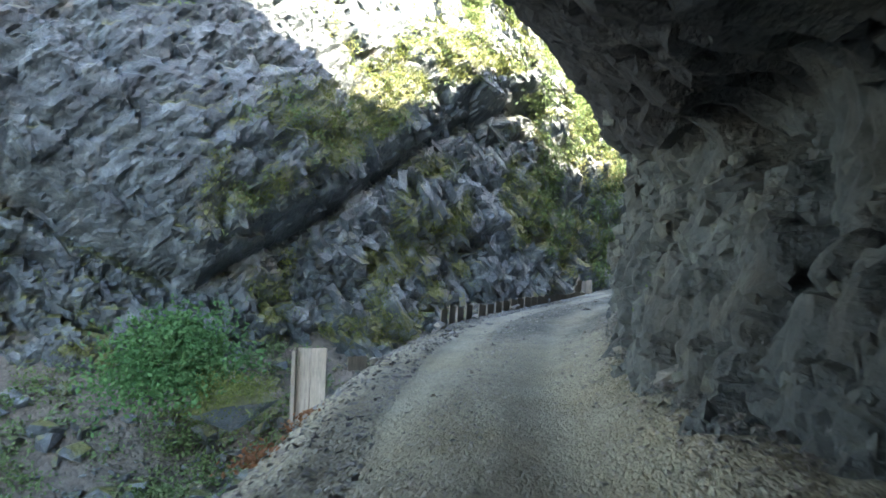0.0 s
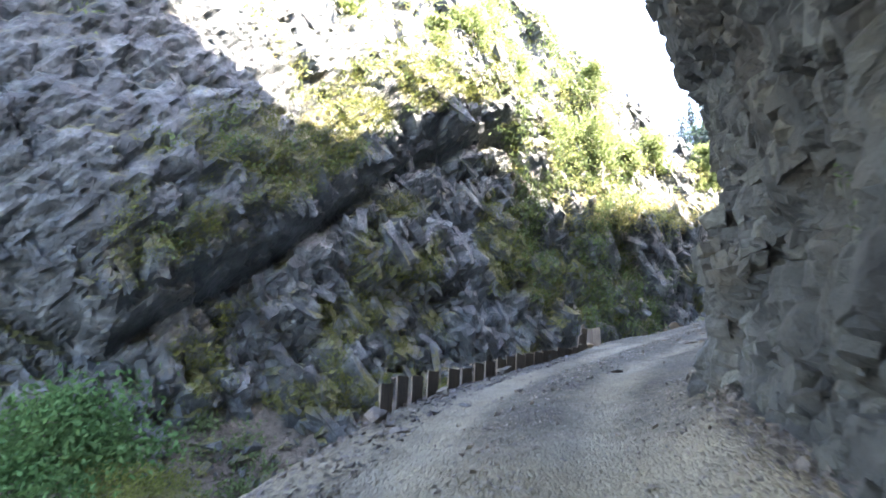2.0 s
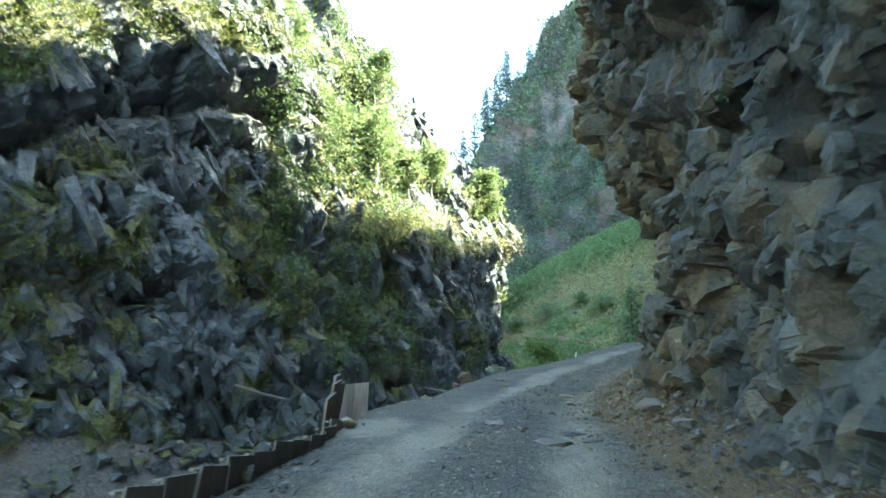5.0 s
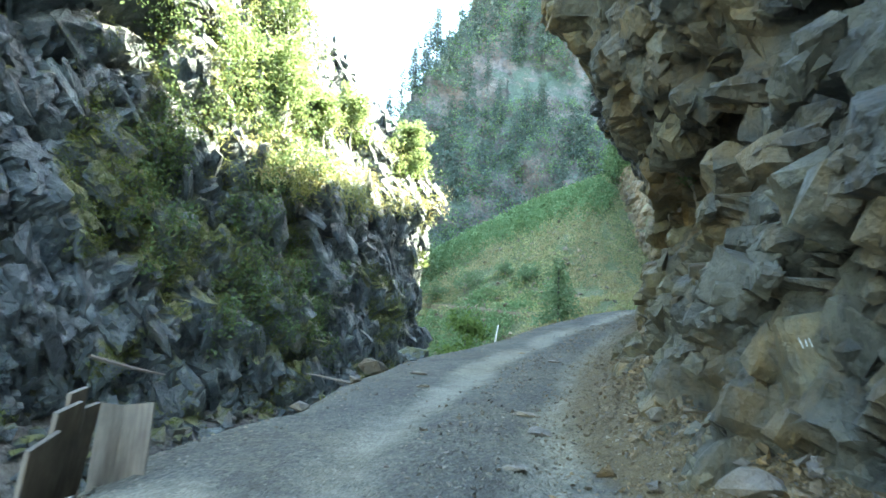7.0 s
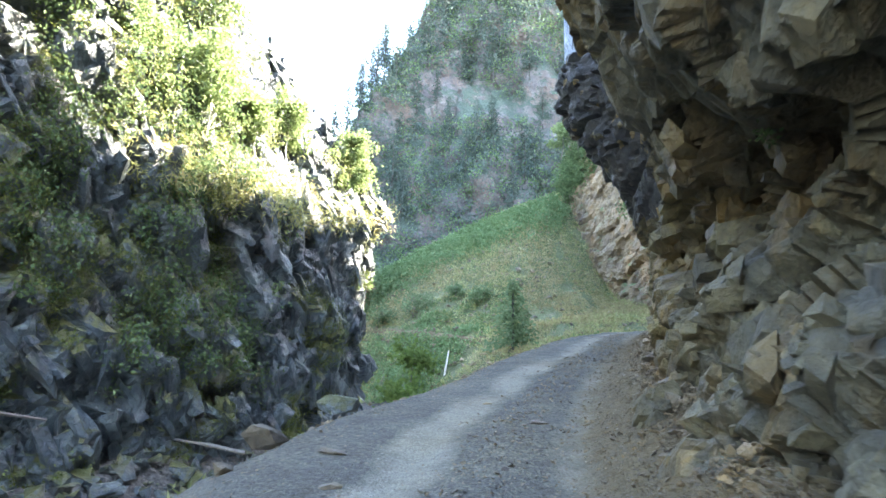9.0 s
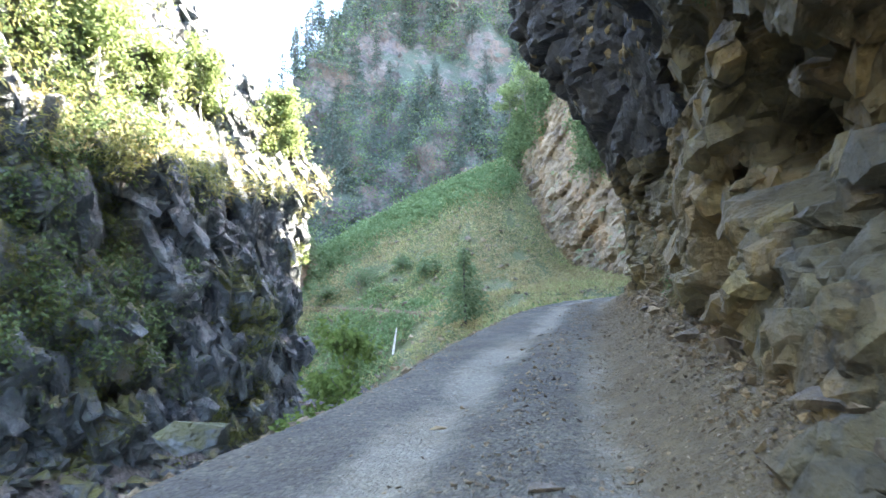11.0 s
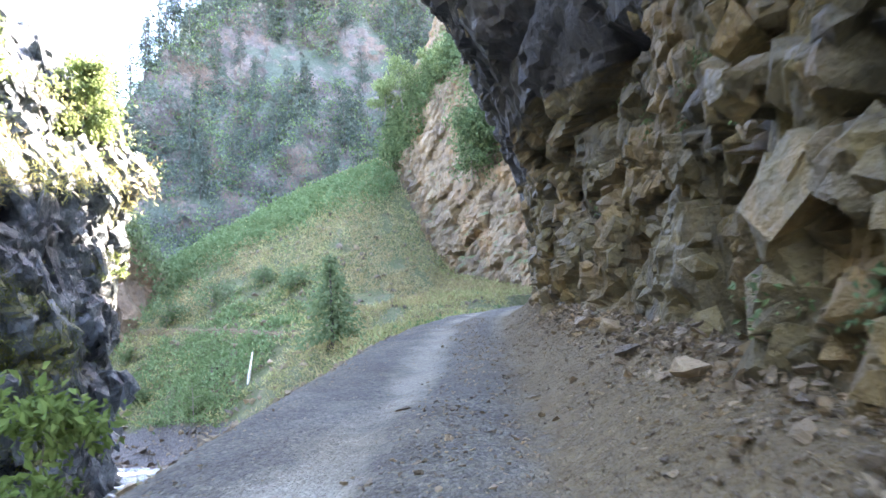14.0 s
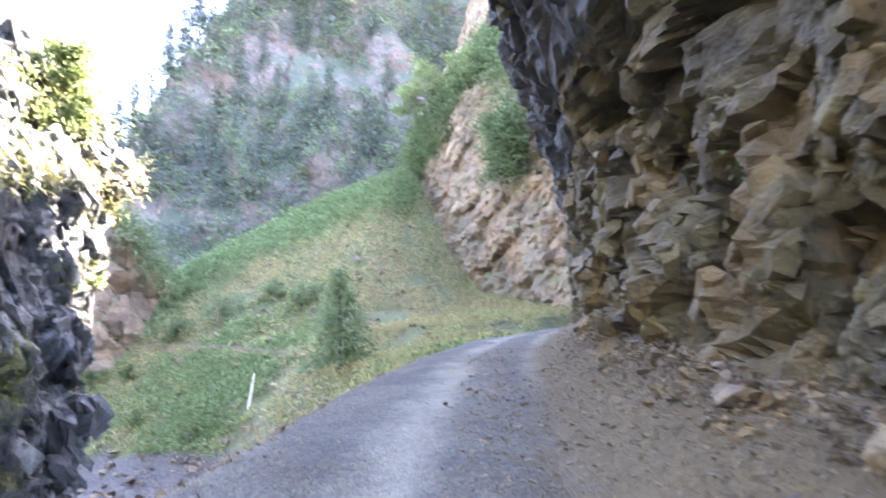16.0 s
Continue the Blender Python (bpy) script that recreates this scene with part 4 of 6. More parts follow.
def build_stones():
    ochre = "ochre-grey broken stone fallen at the cliff foot"
    for k, (s, d, size) in enumerate([(37.3, 1.75, 0.62), (36.2, 1.55, 0.42), (38.9, 1.6, 0.5), (35.2, 1.5, 0.36), (42.0, 1.35, 0.3), (44.3, 1.3, 0.34), (46.1, 1.2, 0.28), (40.6, 1.4, 0.4),
                                      (8.2, 1.7, 0.5), (9.4, 1.55, 0.35), (7.0, 1.75, 0.6), (27.0, 1.55, 0.45), (25.4, 1.75, 0.4), (29.3, 1.45, 0.3), (47.6, 1.25, 0.36), (49.5, 1.2, 0.4)]):
        stone(s, d, size, 0.35, k, ochre)
    flat = "flat pale stone bedded in the gravel road"
    for k, (s, d, size) in enumerate([(25.8, 0.25, 0.62), (26.6, 0.55, 0.55), (26.9, -0.55, 0.42), (25.9, 0.75, 0.4), (31.0, 0.15, 0.4), (30.3, 0.4, 0.45), (34.6, -2.2, 0.4), (46.9, -1.0, 0.26),
                                      (47.0, 0.3, 0.28), (33.2, -1.7, 0.3), (36.5, -0.1, 0.35), (14.6, -1.7, 0.34), (16.4, -1.4, 0.26), (19.5, 0.2, 0.4), (38.6, -1.2, 0.25), (28.3, 0.1, 0.3)]):
        stone(s, d, size, 0.0, 30 + k, flat, 0.45)
    edge = "rough grey stone on the road's outer edge"
    for k, (s, d, size) in enumerate([(15.0, -2.1, 0.4), (17.2, -2.0, 0.3), (20.5, -2.2, 0.34), (23.2, -2.4, 0.35), (24.6, -2.5, 0.4), (26.4, -2.5, 0.32), (31.5, -2.9, 0.35), (33.8, -3.1, 0.3), (11.5, -2.3, 0.28)]):
        stone(s, d, size, 0.4, 60 + k, edge)
    ob = new("boulder", stone_mesh("boulder", 321, ROCK_FAR, 0.6, 22))
    ob.matrix_basis = Matrix.Translation(Vector(corridor(np.array(38.8), np.array(-3.9), np.array(-0.12)))) @ pose(0, 0, 0, 6, -8, 20) @ Matrix.Diagonal((0.95, 0.8, 0.75, 1))
    all_moss(ob, 0.7)
    tagged(ob, "big flat-topped grey boulder at the road edge", "boulder")
    ob = new("boulder", stone_mesh("boulder", 327, ROCK_PALE, 0.6, 22))
    ob.matrix_basis = Matrix.Translation(Vector(corridor(np.array(35.2), np.array(-3.35), np.array(0.0)))) @ pose(0, 0, 0, -5, 6, 50) @ Matrix.Diagonal((1.0, 0.7, 0.62, 1))
    tagged(ob, "pale grey boulder half buried in the gravel shoulder", "boulder")


build_rubble()
build_stones()

# ---- boards along the road edge ----


def wood_material(name, dark, light):
    m = material(name, 0.8)
    n = Nodes(m)
    info = n.t.nodes.new("ShaderNodeObjectInfo")
    streak = n.noise(9, 6, 0.7, (3, 3, 0.25))
    c = n.ramp(streak, (0.3, dark), (0.7, light))
    c = n.mix(n.ramp(n.noise(2.0, 4, 0.7), (0.5, 0.0), (0.7, 0.5)), c, (0.05, 0.05, 0.045))
    n.colour(n.mix(1.0, c, n.ramp(info.outputs["Random"], (0, 0.7), (1, 1.2)), "MULTIPLY"))
    n.bump((streak, 1.0), strength=0.5, distance=0.01)
    return m


WOOD_GREY = wood_material("weathered_board", (0.135, 0.115, 0.095), (0.30, 0.265, 0.225))
WOOD_BROWN = wood_material("brown_board", (0.10, 0.08, 0.062), (0.24, 0.20, 0.16))
WOOD_DARK = wood_material("dark_board", (0.11, 0.094, 0.077), (0.235, 0.205, 0.17))
WOOD_PALE = wood_material("bleached_wood", (0.35, 0.33, 0.29), (0.62, 0.60, 0.55))


def plank_mesh(width, height, thick, slant, material_, seed):
    """An upright plank with a slanting sawn top and a split edge, standing on z = 0."""
    rng = random.Random(seed)
    bm = bmesh.new()
    rows = 5
    rings = []
    for k in range(rows + 1):
        z = height * k / rows
        e = [rng.uniform(-0.006, 0.006) for _ in range(4)]
        ring = []
        for (x, y), o in zip(((-width / 2, -thick / 2), (width / 2, -thick / 2), (width / 2, thick / 2), (-width / 2, thick / 2)), e):
            top = slant * x / width if k == rows else 0
            ring.append(bm.verts.new((x + o, y + o * 0.4, z + top)))
        rings.append(ring)
    for a, b in zip(rings[:-1], rings[1:]):
        for k in range(4):
            bm.faces.new((a[k], a[(k + 1) % 4], b[(k + 1) % 4], b[k]))
    bm.faces.new(rings[0][::-1])
    bm.faces.new(rings[-1])
    bmesh.ops.bevel(bm, geom=[e for e in bm.edges if abs(e.verts[0].co.z - e.verts[1].co.z) > height / rows * 0.5], offset=0.004, segments=1, affect="EDGES")
    me = bpy.data.meshes.new("board")
    bm.to_mesh(me)
    bm.free()
    me.materials.append(material_)
    return me


def upright(parent, name, mesh, s, d, h, yaw=0.0, lean=0.0, tip=0.0):
    """Sets a part at the road edge; at yaw 0 its face is turned to the road."""
    p, r = along(np.array(float(s)))
    a = math.degrees(math.atan2(r[1], r[0]))
    ob = new(name, mesh)
    ob.parent = parent
    ob.matrix_basis = Matrix.Translation((p[0] + r[0] * d, p[1] + r[1] * d, p[2] + h)) @ pose(0, 0, 0, 0, 0, a + 90 + yaw) @ pose(0, 0, 0, lean, tip, 0)
    return ob


def build_fence(s0, s1, d0, d1, top0, top1, label, seed, width=0.46):
    rng = random.Random(seed)
    thing = tagged(new("board_fence"), label, "fence", "low board fences at the road edge")
    n = int((s1 - s0) / width)
    for k in range(n):
        f = (k + 0.5) / n
        wide = width * rng.uniform(0.985, 1.01)
        tall = 0.95 + rng.uniform(-0.02, 0.1)
        top = top0 + (top1 - top0) * f + rng.uniform(-0.04, 0.05)
        board = upright(thing, "board", plank_mesh(wide, tall, 0.022, rng.uniform(-0.03, 0.03), WOOD_DARK, seed * 50 + k), s0 + (s1 - s0) * f, d0 + (d1 - d0) * f, top - tall,
                        rng.uniform(-1, 1), rng.uniform(4, 6), rng.uniform(-0.5, 0.5))
        tagged(board, "dark weathered board")
        upright(board.parent, "batten", plank_mesh(0.012, tall * 0.97, 0.010, 0, WOOD_DARK, seed * 90 + k), s0 + (s1 - s0) * (f + 0.5 / n),
                d0 + (d1 - d0) * f + 0.018, top - tall + 0.03, 0, 4, rng.uniform(-3, 3))
        upright(thing, "top_rail", plank_mesh(0.02, wide, 0.04, 0, WOOD_GREY, seed * 70 + k), s0 + (s1 - s0) * f - wide / 2, d0 + (d1 - d0) * f + 0.02, top + 0.0, 0, 0, 90)
    return thing


build_fence(15.6, 17.9, -2.40, -2.40, 0.39, 0.31, "low fence of dark upright boards retaining the gravel road edge", 3)
build_fence(18.15, 20.4, -2.40, -2.40, 0.31, 0.24, "low fence of dark upright boards sloping up the road edge", 6)
build_fence(20.5, 25.1, -2.42, -2.44, 0.29, 0.20, "short dark board fence beside the gravel road", 4)
build_fence(25.2, 26.9, -2.48, -2.75, 0.14, 0.12, "low dark board fence ending at upright planks", 5)


def build_panel(s, d, yaw, boards, label, tip=0.0, sink=-0.36):
    thing = tagged(new("plank_barrier"), label, "barrier", "upright plank barriers")
    for k, (off, width, tall, slant, mat, lean) in enumerate(boards):
        a = math.radians(yaw)
        upright(thing, "plank", plank_mesh(width, tall + 0.3, 0.04, slant, mat, int(s * 10) + k), s + off * math.cos(a), d + off * math.sin(a), sink, yaw, lean, tip)
    return thing


build_panel(10.42, -3.0, -90, [(-0.12, 0.24, 1.90, 0.0, WOOD_GREY, -3), (0.13, 0.22, 1.90, -0.01, WOOD_GREY, -4), (0.27, 0.06, 1.86, 0.0, WOOD_DARK, -2)],
            "two pale weathered planks standing upright at the road edge", sink=-1.9)
build_panel(27.75, -2.86, -80, [(-0.11, 0.22, 0.56, 0.03, WOOD_BROWN, -4), (0.12, 0.21, 0.54, -0.02, WOOD_BROWN, -5)], "broad grey plank panel facing down the road")
build_panel(27.3, -3.08, -8, [(-0.34, 0.24, 0.44, 0.12, WOOD_BROWN, 6), (-0.11, 0.22, 0.62, 0.08, WOOD_BROWN, 7), (0.08, 0.16, 0.70, 0.05, WOOD_BROWN, 4), (0.24, 0.14, 0.58, 0.04, WOOD_BROWN, 8)],
            "stepped row of leaning brown planks with pale sawn tops")
build_panel(11.9, -2.75, -60, [(0, 0.34, -0.06, 0.02, WOOD_DARK, 5)], "short dark board stub at the road edge", sink=-0.3)

# ---- foliage ----


def leaf_material(name, dark, light, through_=0.35):
    m = material(name, 0.85)
    m.node_tree.nodes["Principled BSDF"].inputs["Specular IOR Level"].default_value = 0.2
    n = Nodes(m)
    tone = n.mix(n.geo.outputs["Random Per Island"], dark, light)
    tone = n.mix(n.ramp(n.noise(0.6, 3), (0.35, 0.35), (0.65, 0.0)), tone, n.mix(0.5, dark, (0.12, 0.10, 0.03)))
    n.colour(tone)
    tr = n.t.nodes.new("ShaderNodeBsdfTranslucent")
    n.link(tone, tr.inputs[0])
    mix = n.t.nodes.new("ShaderNodeMixShader")
    mix.inputs[0].default_value = through_
    out = n.t.nodes["Material Output"]
    n.link(n.out.outputs[0], mix.inputs[1])
    n.link(tr.outputs[0], mix.inputs[2])
    n.link(mix.outputs[0], out.inputs[0])
    return m


LEAF_MOSS = leaf_material("moss_leaf", (0.05, 0.075, 0.02), (0.19, 0.215, 0.06))
LEAF_FERN = leaf_material("fern_leaf", (0.06, 0.105, 0.045), (0.15, 0.215, 0.10))
LEAF_BRIGHT = leaf_material("bright_leaf", (0.12, 0.175, 0.065), (0.29, 0.36, 0.17), 0.45)
LEAF_SLOPE = leaf_material("slope_leaf", (0.09, 0.16, 0.065), (0.21, 0.30, 0.145), 0.4)
LEAF_SLOPE_DARK = leaf_material("spruce_leaf", (0.09, 0.15, 0.075), (0.19, 0.26, 0.135), 0.35)
LEAF_LIME = leaf_material("lime_leaf", (0.10, 0.165, 0.04), (0.20, 0.28, 0.085), 0.45)
# hill leaves and needles: distance haze put into the colour, paler and bluer
LEAF_HILL_HAZY = leaf_material("hazy_hill_leaf", (0.086, 0.122, 0.110), (0.135, 0.172, 0.146), 0.3)
LEAF_CONIFER_HAZY = leaf_material("hazy_needle_leaf", (0.05, 0.078, 0.07), (0.095, 0.132, 0.11), 0.15)
GRASS = leaf_material("grass_blade", (0.19, 0.215, 0.08), (0.40, 0.40, 0.19), 0.4)
GRASS_DRY = leaf_material("dry_grass", (0.24, 0.20, 0.09), (0.43, 0.37, 0.20))
RED_LEAF = leaf_material("dead_leaf", (0.13, 0.055, 0.03), (0.26, 0.13, 0.075))
LEAF_BUSH = leaf_material("bush_leaf", (0.03, 0.09, 0.03), (0.095, 0.20, 0.075), 0.4)
BARK = wood_material("bark", (0.10, 0.085, 0.07), (0.24, 0.21, 0.18))
BARK_DARK = wood_material("dark_bark", (0.04, 0.036, 0.032), (0.10, 0.09, 0.08))


def leaves(centres, spread, size, rng, drop=0.0, aspect=0.55, out=None):
    """Diamond leaves round the centres, as vertices and quads. out: a direction towards which they tip."""
    n = len(centres)
    pos = centres + rng.normal(0, 1, (n, 3)) * spread
    axis = rng.normal(0, 1, (n, 3))
    axis[:, 2] -= drop
    if out is not None:
        axis = axis + out
    axis /= np.linalg.norm(axis, axis=1, keepdims=True)
    side = np.cross(axis, rng.normal(0, 1, (n, 3)))
    side /= np.maximum(np.linalg.norm(side, axis=1, keepdims=True), 1e-6)
    up = np.cross(axis, side)
    L = (size * rng.uniform(0.6, 1.3, n))[:, None] if np.isscalar(size) else (size * rng.uniform(0.6, 1.3, n))[:, None]
    a, b = pos, pos + axis * L
    mid = pos + axis * L * 0.5 + up * L * 0.12
    v = np.stack([a, mid + side * L * aspect * 0.5, b, mid - side * L * aspect * 0.5], axis=1)
    return v.reshape(-1, 3), np.arange(n * 4).reshape(n, 4)


def foliage(name, clumps, radius, per, size, material_, seed, drop=0.0, flatten=1.0, label="", aspect=0.55):
    """Foliage of many leaves in clumps at the given points, one object of stuff."""
    rng = np.random.default_rng(seed)
    centres = np.repeat(clumps, per, axis=0)
    rad = np.repeat(radius, per)[:, None] * np.array([1, 1, flatten])
    v, f = leaves(centres, rad, size, rng, drop, aspect)
    ob = new(name, raw_mesh(name, v, f, material_))
    return tagged(ob, label, "vegetation", kind="stuff") if label else ob


def cliff_places(mask, count, seed, lift=0.45):
    """Random points of the cliff across the gorge, weighted by mask(u, z), a little off the rock."""
    rng = np.random.default_rng(seed)
    p = far_cliff_points
    i, j = rng.integers(0, p.shape[0] - 1, count * 20), rng.integers(0, p.shape[1] - 1, count * 20)
    q = p[i, j]
    u = (q[:, 0] - WALL_A[0]) * WALL_E[0] + (q[:, 1] - WALL_A[1]) * WALL_E[1]
    ok = rng.random(len(q)) < mask(u, q[:, 2])
    q = q[ok][:count]
    return q + np.array([WALL_N[0], WALL_N[1], 0.15]) * (lift * rng.uniform(0.2, 1.0, len(q)))[:, None]


def patch(u, z, scale, seed, level=0.5, soft=0.08):
    return smooth(fbm(u * scale, z * scale, 4, seed), level - soft, level + soft)


def ledge(u, z):
    g = z - seam_height(u)
    return smooth(g, 2.2, 3.4) * smooth(g, 11, 7) * smooth(u, -1, 2) * smooth(u, 31, 28) * patch(u, z, 0.45, 501, 0.40, 0.06)


def curtain(u, z):
    return smooth(u, 25.5, 29) * smooth(u, 46, 39) * smooth(z, 5, 9) * patch(u * 1.6, z * 0.35, 0.4, 511, 0.49, 0.05)


def shelf(u, z):
    line_ = ramp(u, [28, 34, 50, 60], [19, 16.5, 18.5, 20])
    return smooth(u, 31, 35) * smooth(np.abs(z - line_), 2.0, 0.8) * ramp(u, [44, 50], [1.0, 0.45])


def lower(u, z):
    g = seam_height(u) - z
    return smooth(g, 0.3, 1.5) * smooth(u, 60, 50) * patch(u, z, 0.4, 521, ramp(u, [8, 16, 30, 38], [0.63, 0.585, 0.575, 0.64]), 0.05)


def sunny(u, z):
    return ramp(u, [24, 31, 40, 48], [0.35, 1.0, 0.8, 0.3]) * smooth(z, ramp(u, [0, 20, 31, 34, 60], [19, 21, 22, 16, 19]), ramp(u, [0, 20, 31, 34, 60], [22, 24, 25, 19, 22])) * patch(u, z, 0.26, 531, 0.54, 0.05)


def moss(u, z):
    return np.maximum(ledge(u, z), np.maximum(0.7 * curtain(u, z), lower(u, z)))


def grow_moss(ob):
    """Marks where moss covers the rock of the far cliff."""
    co = np.empty(len(ob.data.vertices) * 3, dtype=np.float32)
    ob.data.vertices.foreach_get("co", co)
    co = co.reshape(-1, 3).astype(float)
    u = (co[:, :2] - WALL_A) @ WALL_E
    mark = ob.data.attributes.new("moss", "FLOAT", "POINT")
    mark.data.foreach_set("value", moss(u, co[:, 2]).astype(np.float32))


def build_cliff_plants():
    c = cliff_places(moss, 6600, 1, 0.42)
    foliage("moss_clumps", c, np.full(len(c), 0.27), 20, 0.13, LEAF_MOSS, 11, 0.9, 0.6, "olive moss and hanging plants clinging to the far cliff")
    c = cliff_places(lambda u, z: np.maximum(curtain(u, z), 0.12 * ledge(u, z)) * 0.8, 1700, 2, 0.6)
    foliage("ferns", c, np.full(len(c), 0.40), 26, 0.22, LEAF_FERN, 12, 0.4, 0.7, "green ferns and shrubs hanging on the shaded cliff")
    c = cliff_places(shelf, 520, 3, 0.6)
    foliage("shelf_grass", c, np.full(len(c), 0.5), 44, 0.42, GRASS, 13, 0.7, 0.6, "tufts of grass hanging over the cliff shelf", 0.16)
    c = cliff_places(shelf, 130, 4, 0.6)
    foliage("dry_shelf_grass", c, np.full(len(c), 0.45), 40, 0.42, GRASS_DRY, 14, 1.0, 0.6, "dry yellow grass hanging over the cliff shelf", 0.14)
    c = cliff_places(sunny, 800, 5, 0.5)
    foliage("sunny_shrubs", c, np.full(len(c), 0.55), 30, 0.30, LEAF_BRIGHT, 15, 0.0, 0.8, "sunlit green shrubs covering the upper cliff")
    c = cliff_places(sunny, 850, 6, 0.4)
    foliage("sunny_grass", c, np.full(len(c), 0.5), 26, 0.38, GRASS, 16, 0.8, 0.6, "sunlit grass tufts on the upper cliff", 0.16)
    # ferns and low shrubs on the bank below the slab
    rng = np.random.default_rng(21)
    u, w = rng.uniform(-26, 8, 900), rng.uniform(0.8, 9, 900)
    ok = fbm(u * 0.35, w * 0.35, 3, 541) > 0.44
    u, w = u[ok], w[ok]
    xy = WALL_A + u[:, None] * WALL_E + w[:, None] * WALL_N
    z, _, _ = ground_height(xy[:, 0], xy[:, 1])
    c = np.concatenate([xy, (z + 0.35)[:, None]], axis=1)
    foliage("bank_ferns", c, np.full(len(c), 0.45), 40, 0.24, LEAF_FERN, 22, 0.0, 0.5, "ferns and nettles among boulders below the slab")


build_cliff_plants()


def limb(bm, a, b, r0, r1, sides=6):
    a, b = Vector(a), Vector(b)
    q = (b - a).to_track_quat("Z", "Y")
    rings = []
    for p, r in ((a, r0), (b, r1)):
        rings.append([bm.verts.new(p + q @ Vector((r * math.cos(t), r * math.sin(t), 0))) for t in (2 * math.pi * k / sides for k in range(sides))])
    for k in range(sides):
        bm.faces.new((rings[0][k], rings[0][(k + 1) % sides], rings[1][(k + 1) % sides], rings[1][k]))
    bm.faces.new(rings[1])


def wood_mesh(name, pieces, material_):
    bm = bmesh.new()
    for a, b, r0, r1 in pieces:
        limb(bm, a, b, r0, r1)
    me = bpy.data.meshes.new(name)
    bm.to_mesh(me)
    bm.free()
    me.materials.append(material_)
    return me


def broadleaf(name, height, width, trunk_r, leaf, material_, count, seed, label, category="tree", bare=0.35, bark=None):
    """A tree or shrub with a forked stem and a loose, uneven crown."""
    rng = np.random.default_rng(seed)
    thing = tagged(new(name), label, category)
    pieces, tips = [], []
    lean = rng.normal(0, 0.05, 2)
    last = np.zeros(3)
    for k in range(1, 6):
        nxt = np.array([lean[0] * k * height / 5 + rng.normal(0, 0.02) * height, lean[1] * k * height / 5 + rng.normal(0, 0.02) * height, height * 0.9 * k / 5])
        pieces.append((last, nxt, trunk_r * (1 - (k - 1) / 6), trunk_r * (1 - k / 6)))
        if k / 5 > bare:
            for _ in range(4):
                a = rng.uniform(0, 2 * np.pi)
                reach = width * 0.5 * rng.uniform(0.45, 1.0) * (1.15 - 0.6 * k / 5)
                tip = nxt + np.array([math.cos(a) * reach, math.sin(a) * reach, reach * rng.uniform(0.0, 0.6)])
                pieces.append((nxt, tip, trunk_r * 0.32, trunk_r * 0.08))
                tips += [tip, nxt + (tip - nxt) * 0.6]
        last = nxt
    tips.append(last)
    part("trunk", wood_mesh("trunk", pieces, bark or BARK), thing)
    tips = np.array(tips)
    pick = tips[rng.integers(0, len(tips), count // 40)]
    centres = np.repeat(pick + rng.normal(0, 0.09 * width, (len(pick), 3)) * np.array([1, 1, 0.7]), 40, axis=0)
    v, f = leaves(centres, 0.06 * width, leaf, rng, 0.3)
    part("crown", raw_mesh("crown", v, f, material_), thing)
    return thing


def conifer(seed, height=9.0, reach=1.75, needles=None, whorl=7, label="tall dark conifer on the distant hillside", group="conifers on the hillside"):
    """A conifer with drooping whorls of branches."""
    rng = np.random.default_rng(seed)
    thing = tagged(new("conifer"), label, "tree", group)
    part("trunk", wood_mesh("trunk", [((0, 0, -1), (0, 0, height * 0.5), 0.16, 0.10), ((0, 0, height * 0.5), (0, 0, height), 0.10, 0.02)], BARK_DARK), thing)
    centres, out = [], []
    for z in np.arange(height * 0.16, height * 0.98, 0.34):
        r = reach * (1 - z / height) ** 0.8 + 0.12
        for _ in range(whorl):
            a = rng.uniform(0, 2 * np.pi)
            k = rng.uniform(0.6, 1.15) * r
            m = max(3, int(k * 6))
            f = np.linspace(0.15, 1, m)
            centres.append(np.stack([np.cos(a) * k * f, np.sin(a) * k * f, z - 0.28 * k * f], axis=1))
            out.append(np.repeat(np.array([[math.cos(a) * 1.5, math.sin(a) * 1.5, -0.5]]), m, axis=0))
    c, o = np.concatenate(centres), np.concatenate(out)
    v, f = leaves(c, 0.10, 0.42, rng, 0.2, 0.4, o)
    part("crown", raw_mesh("crown", v, f, needles or LEAF_CONIFER_HAZY), thing)
    return thing


def set_at(ob, x, y, z, turn=0.0, scale=1.0):
    ob.matrix_basis = pose(x, y, z, 0, 0, turn) @ Matrix.Diagonal((scale, scale, scale, 1))
    return ob


def on_wall(u, z, w):
    xy = WALL_A + u * WALL_E + w * WALL_N
    return xy[0], xy[1], z


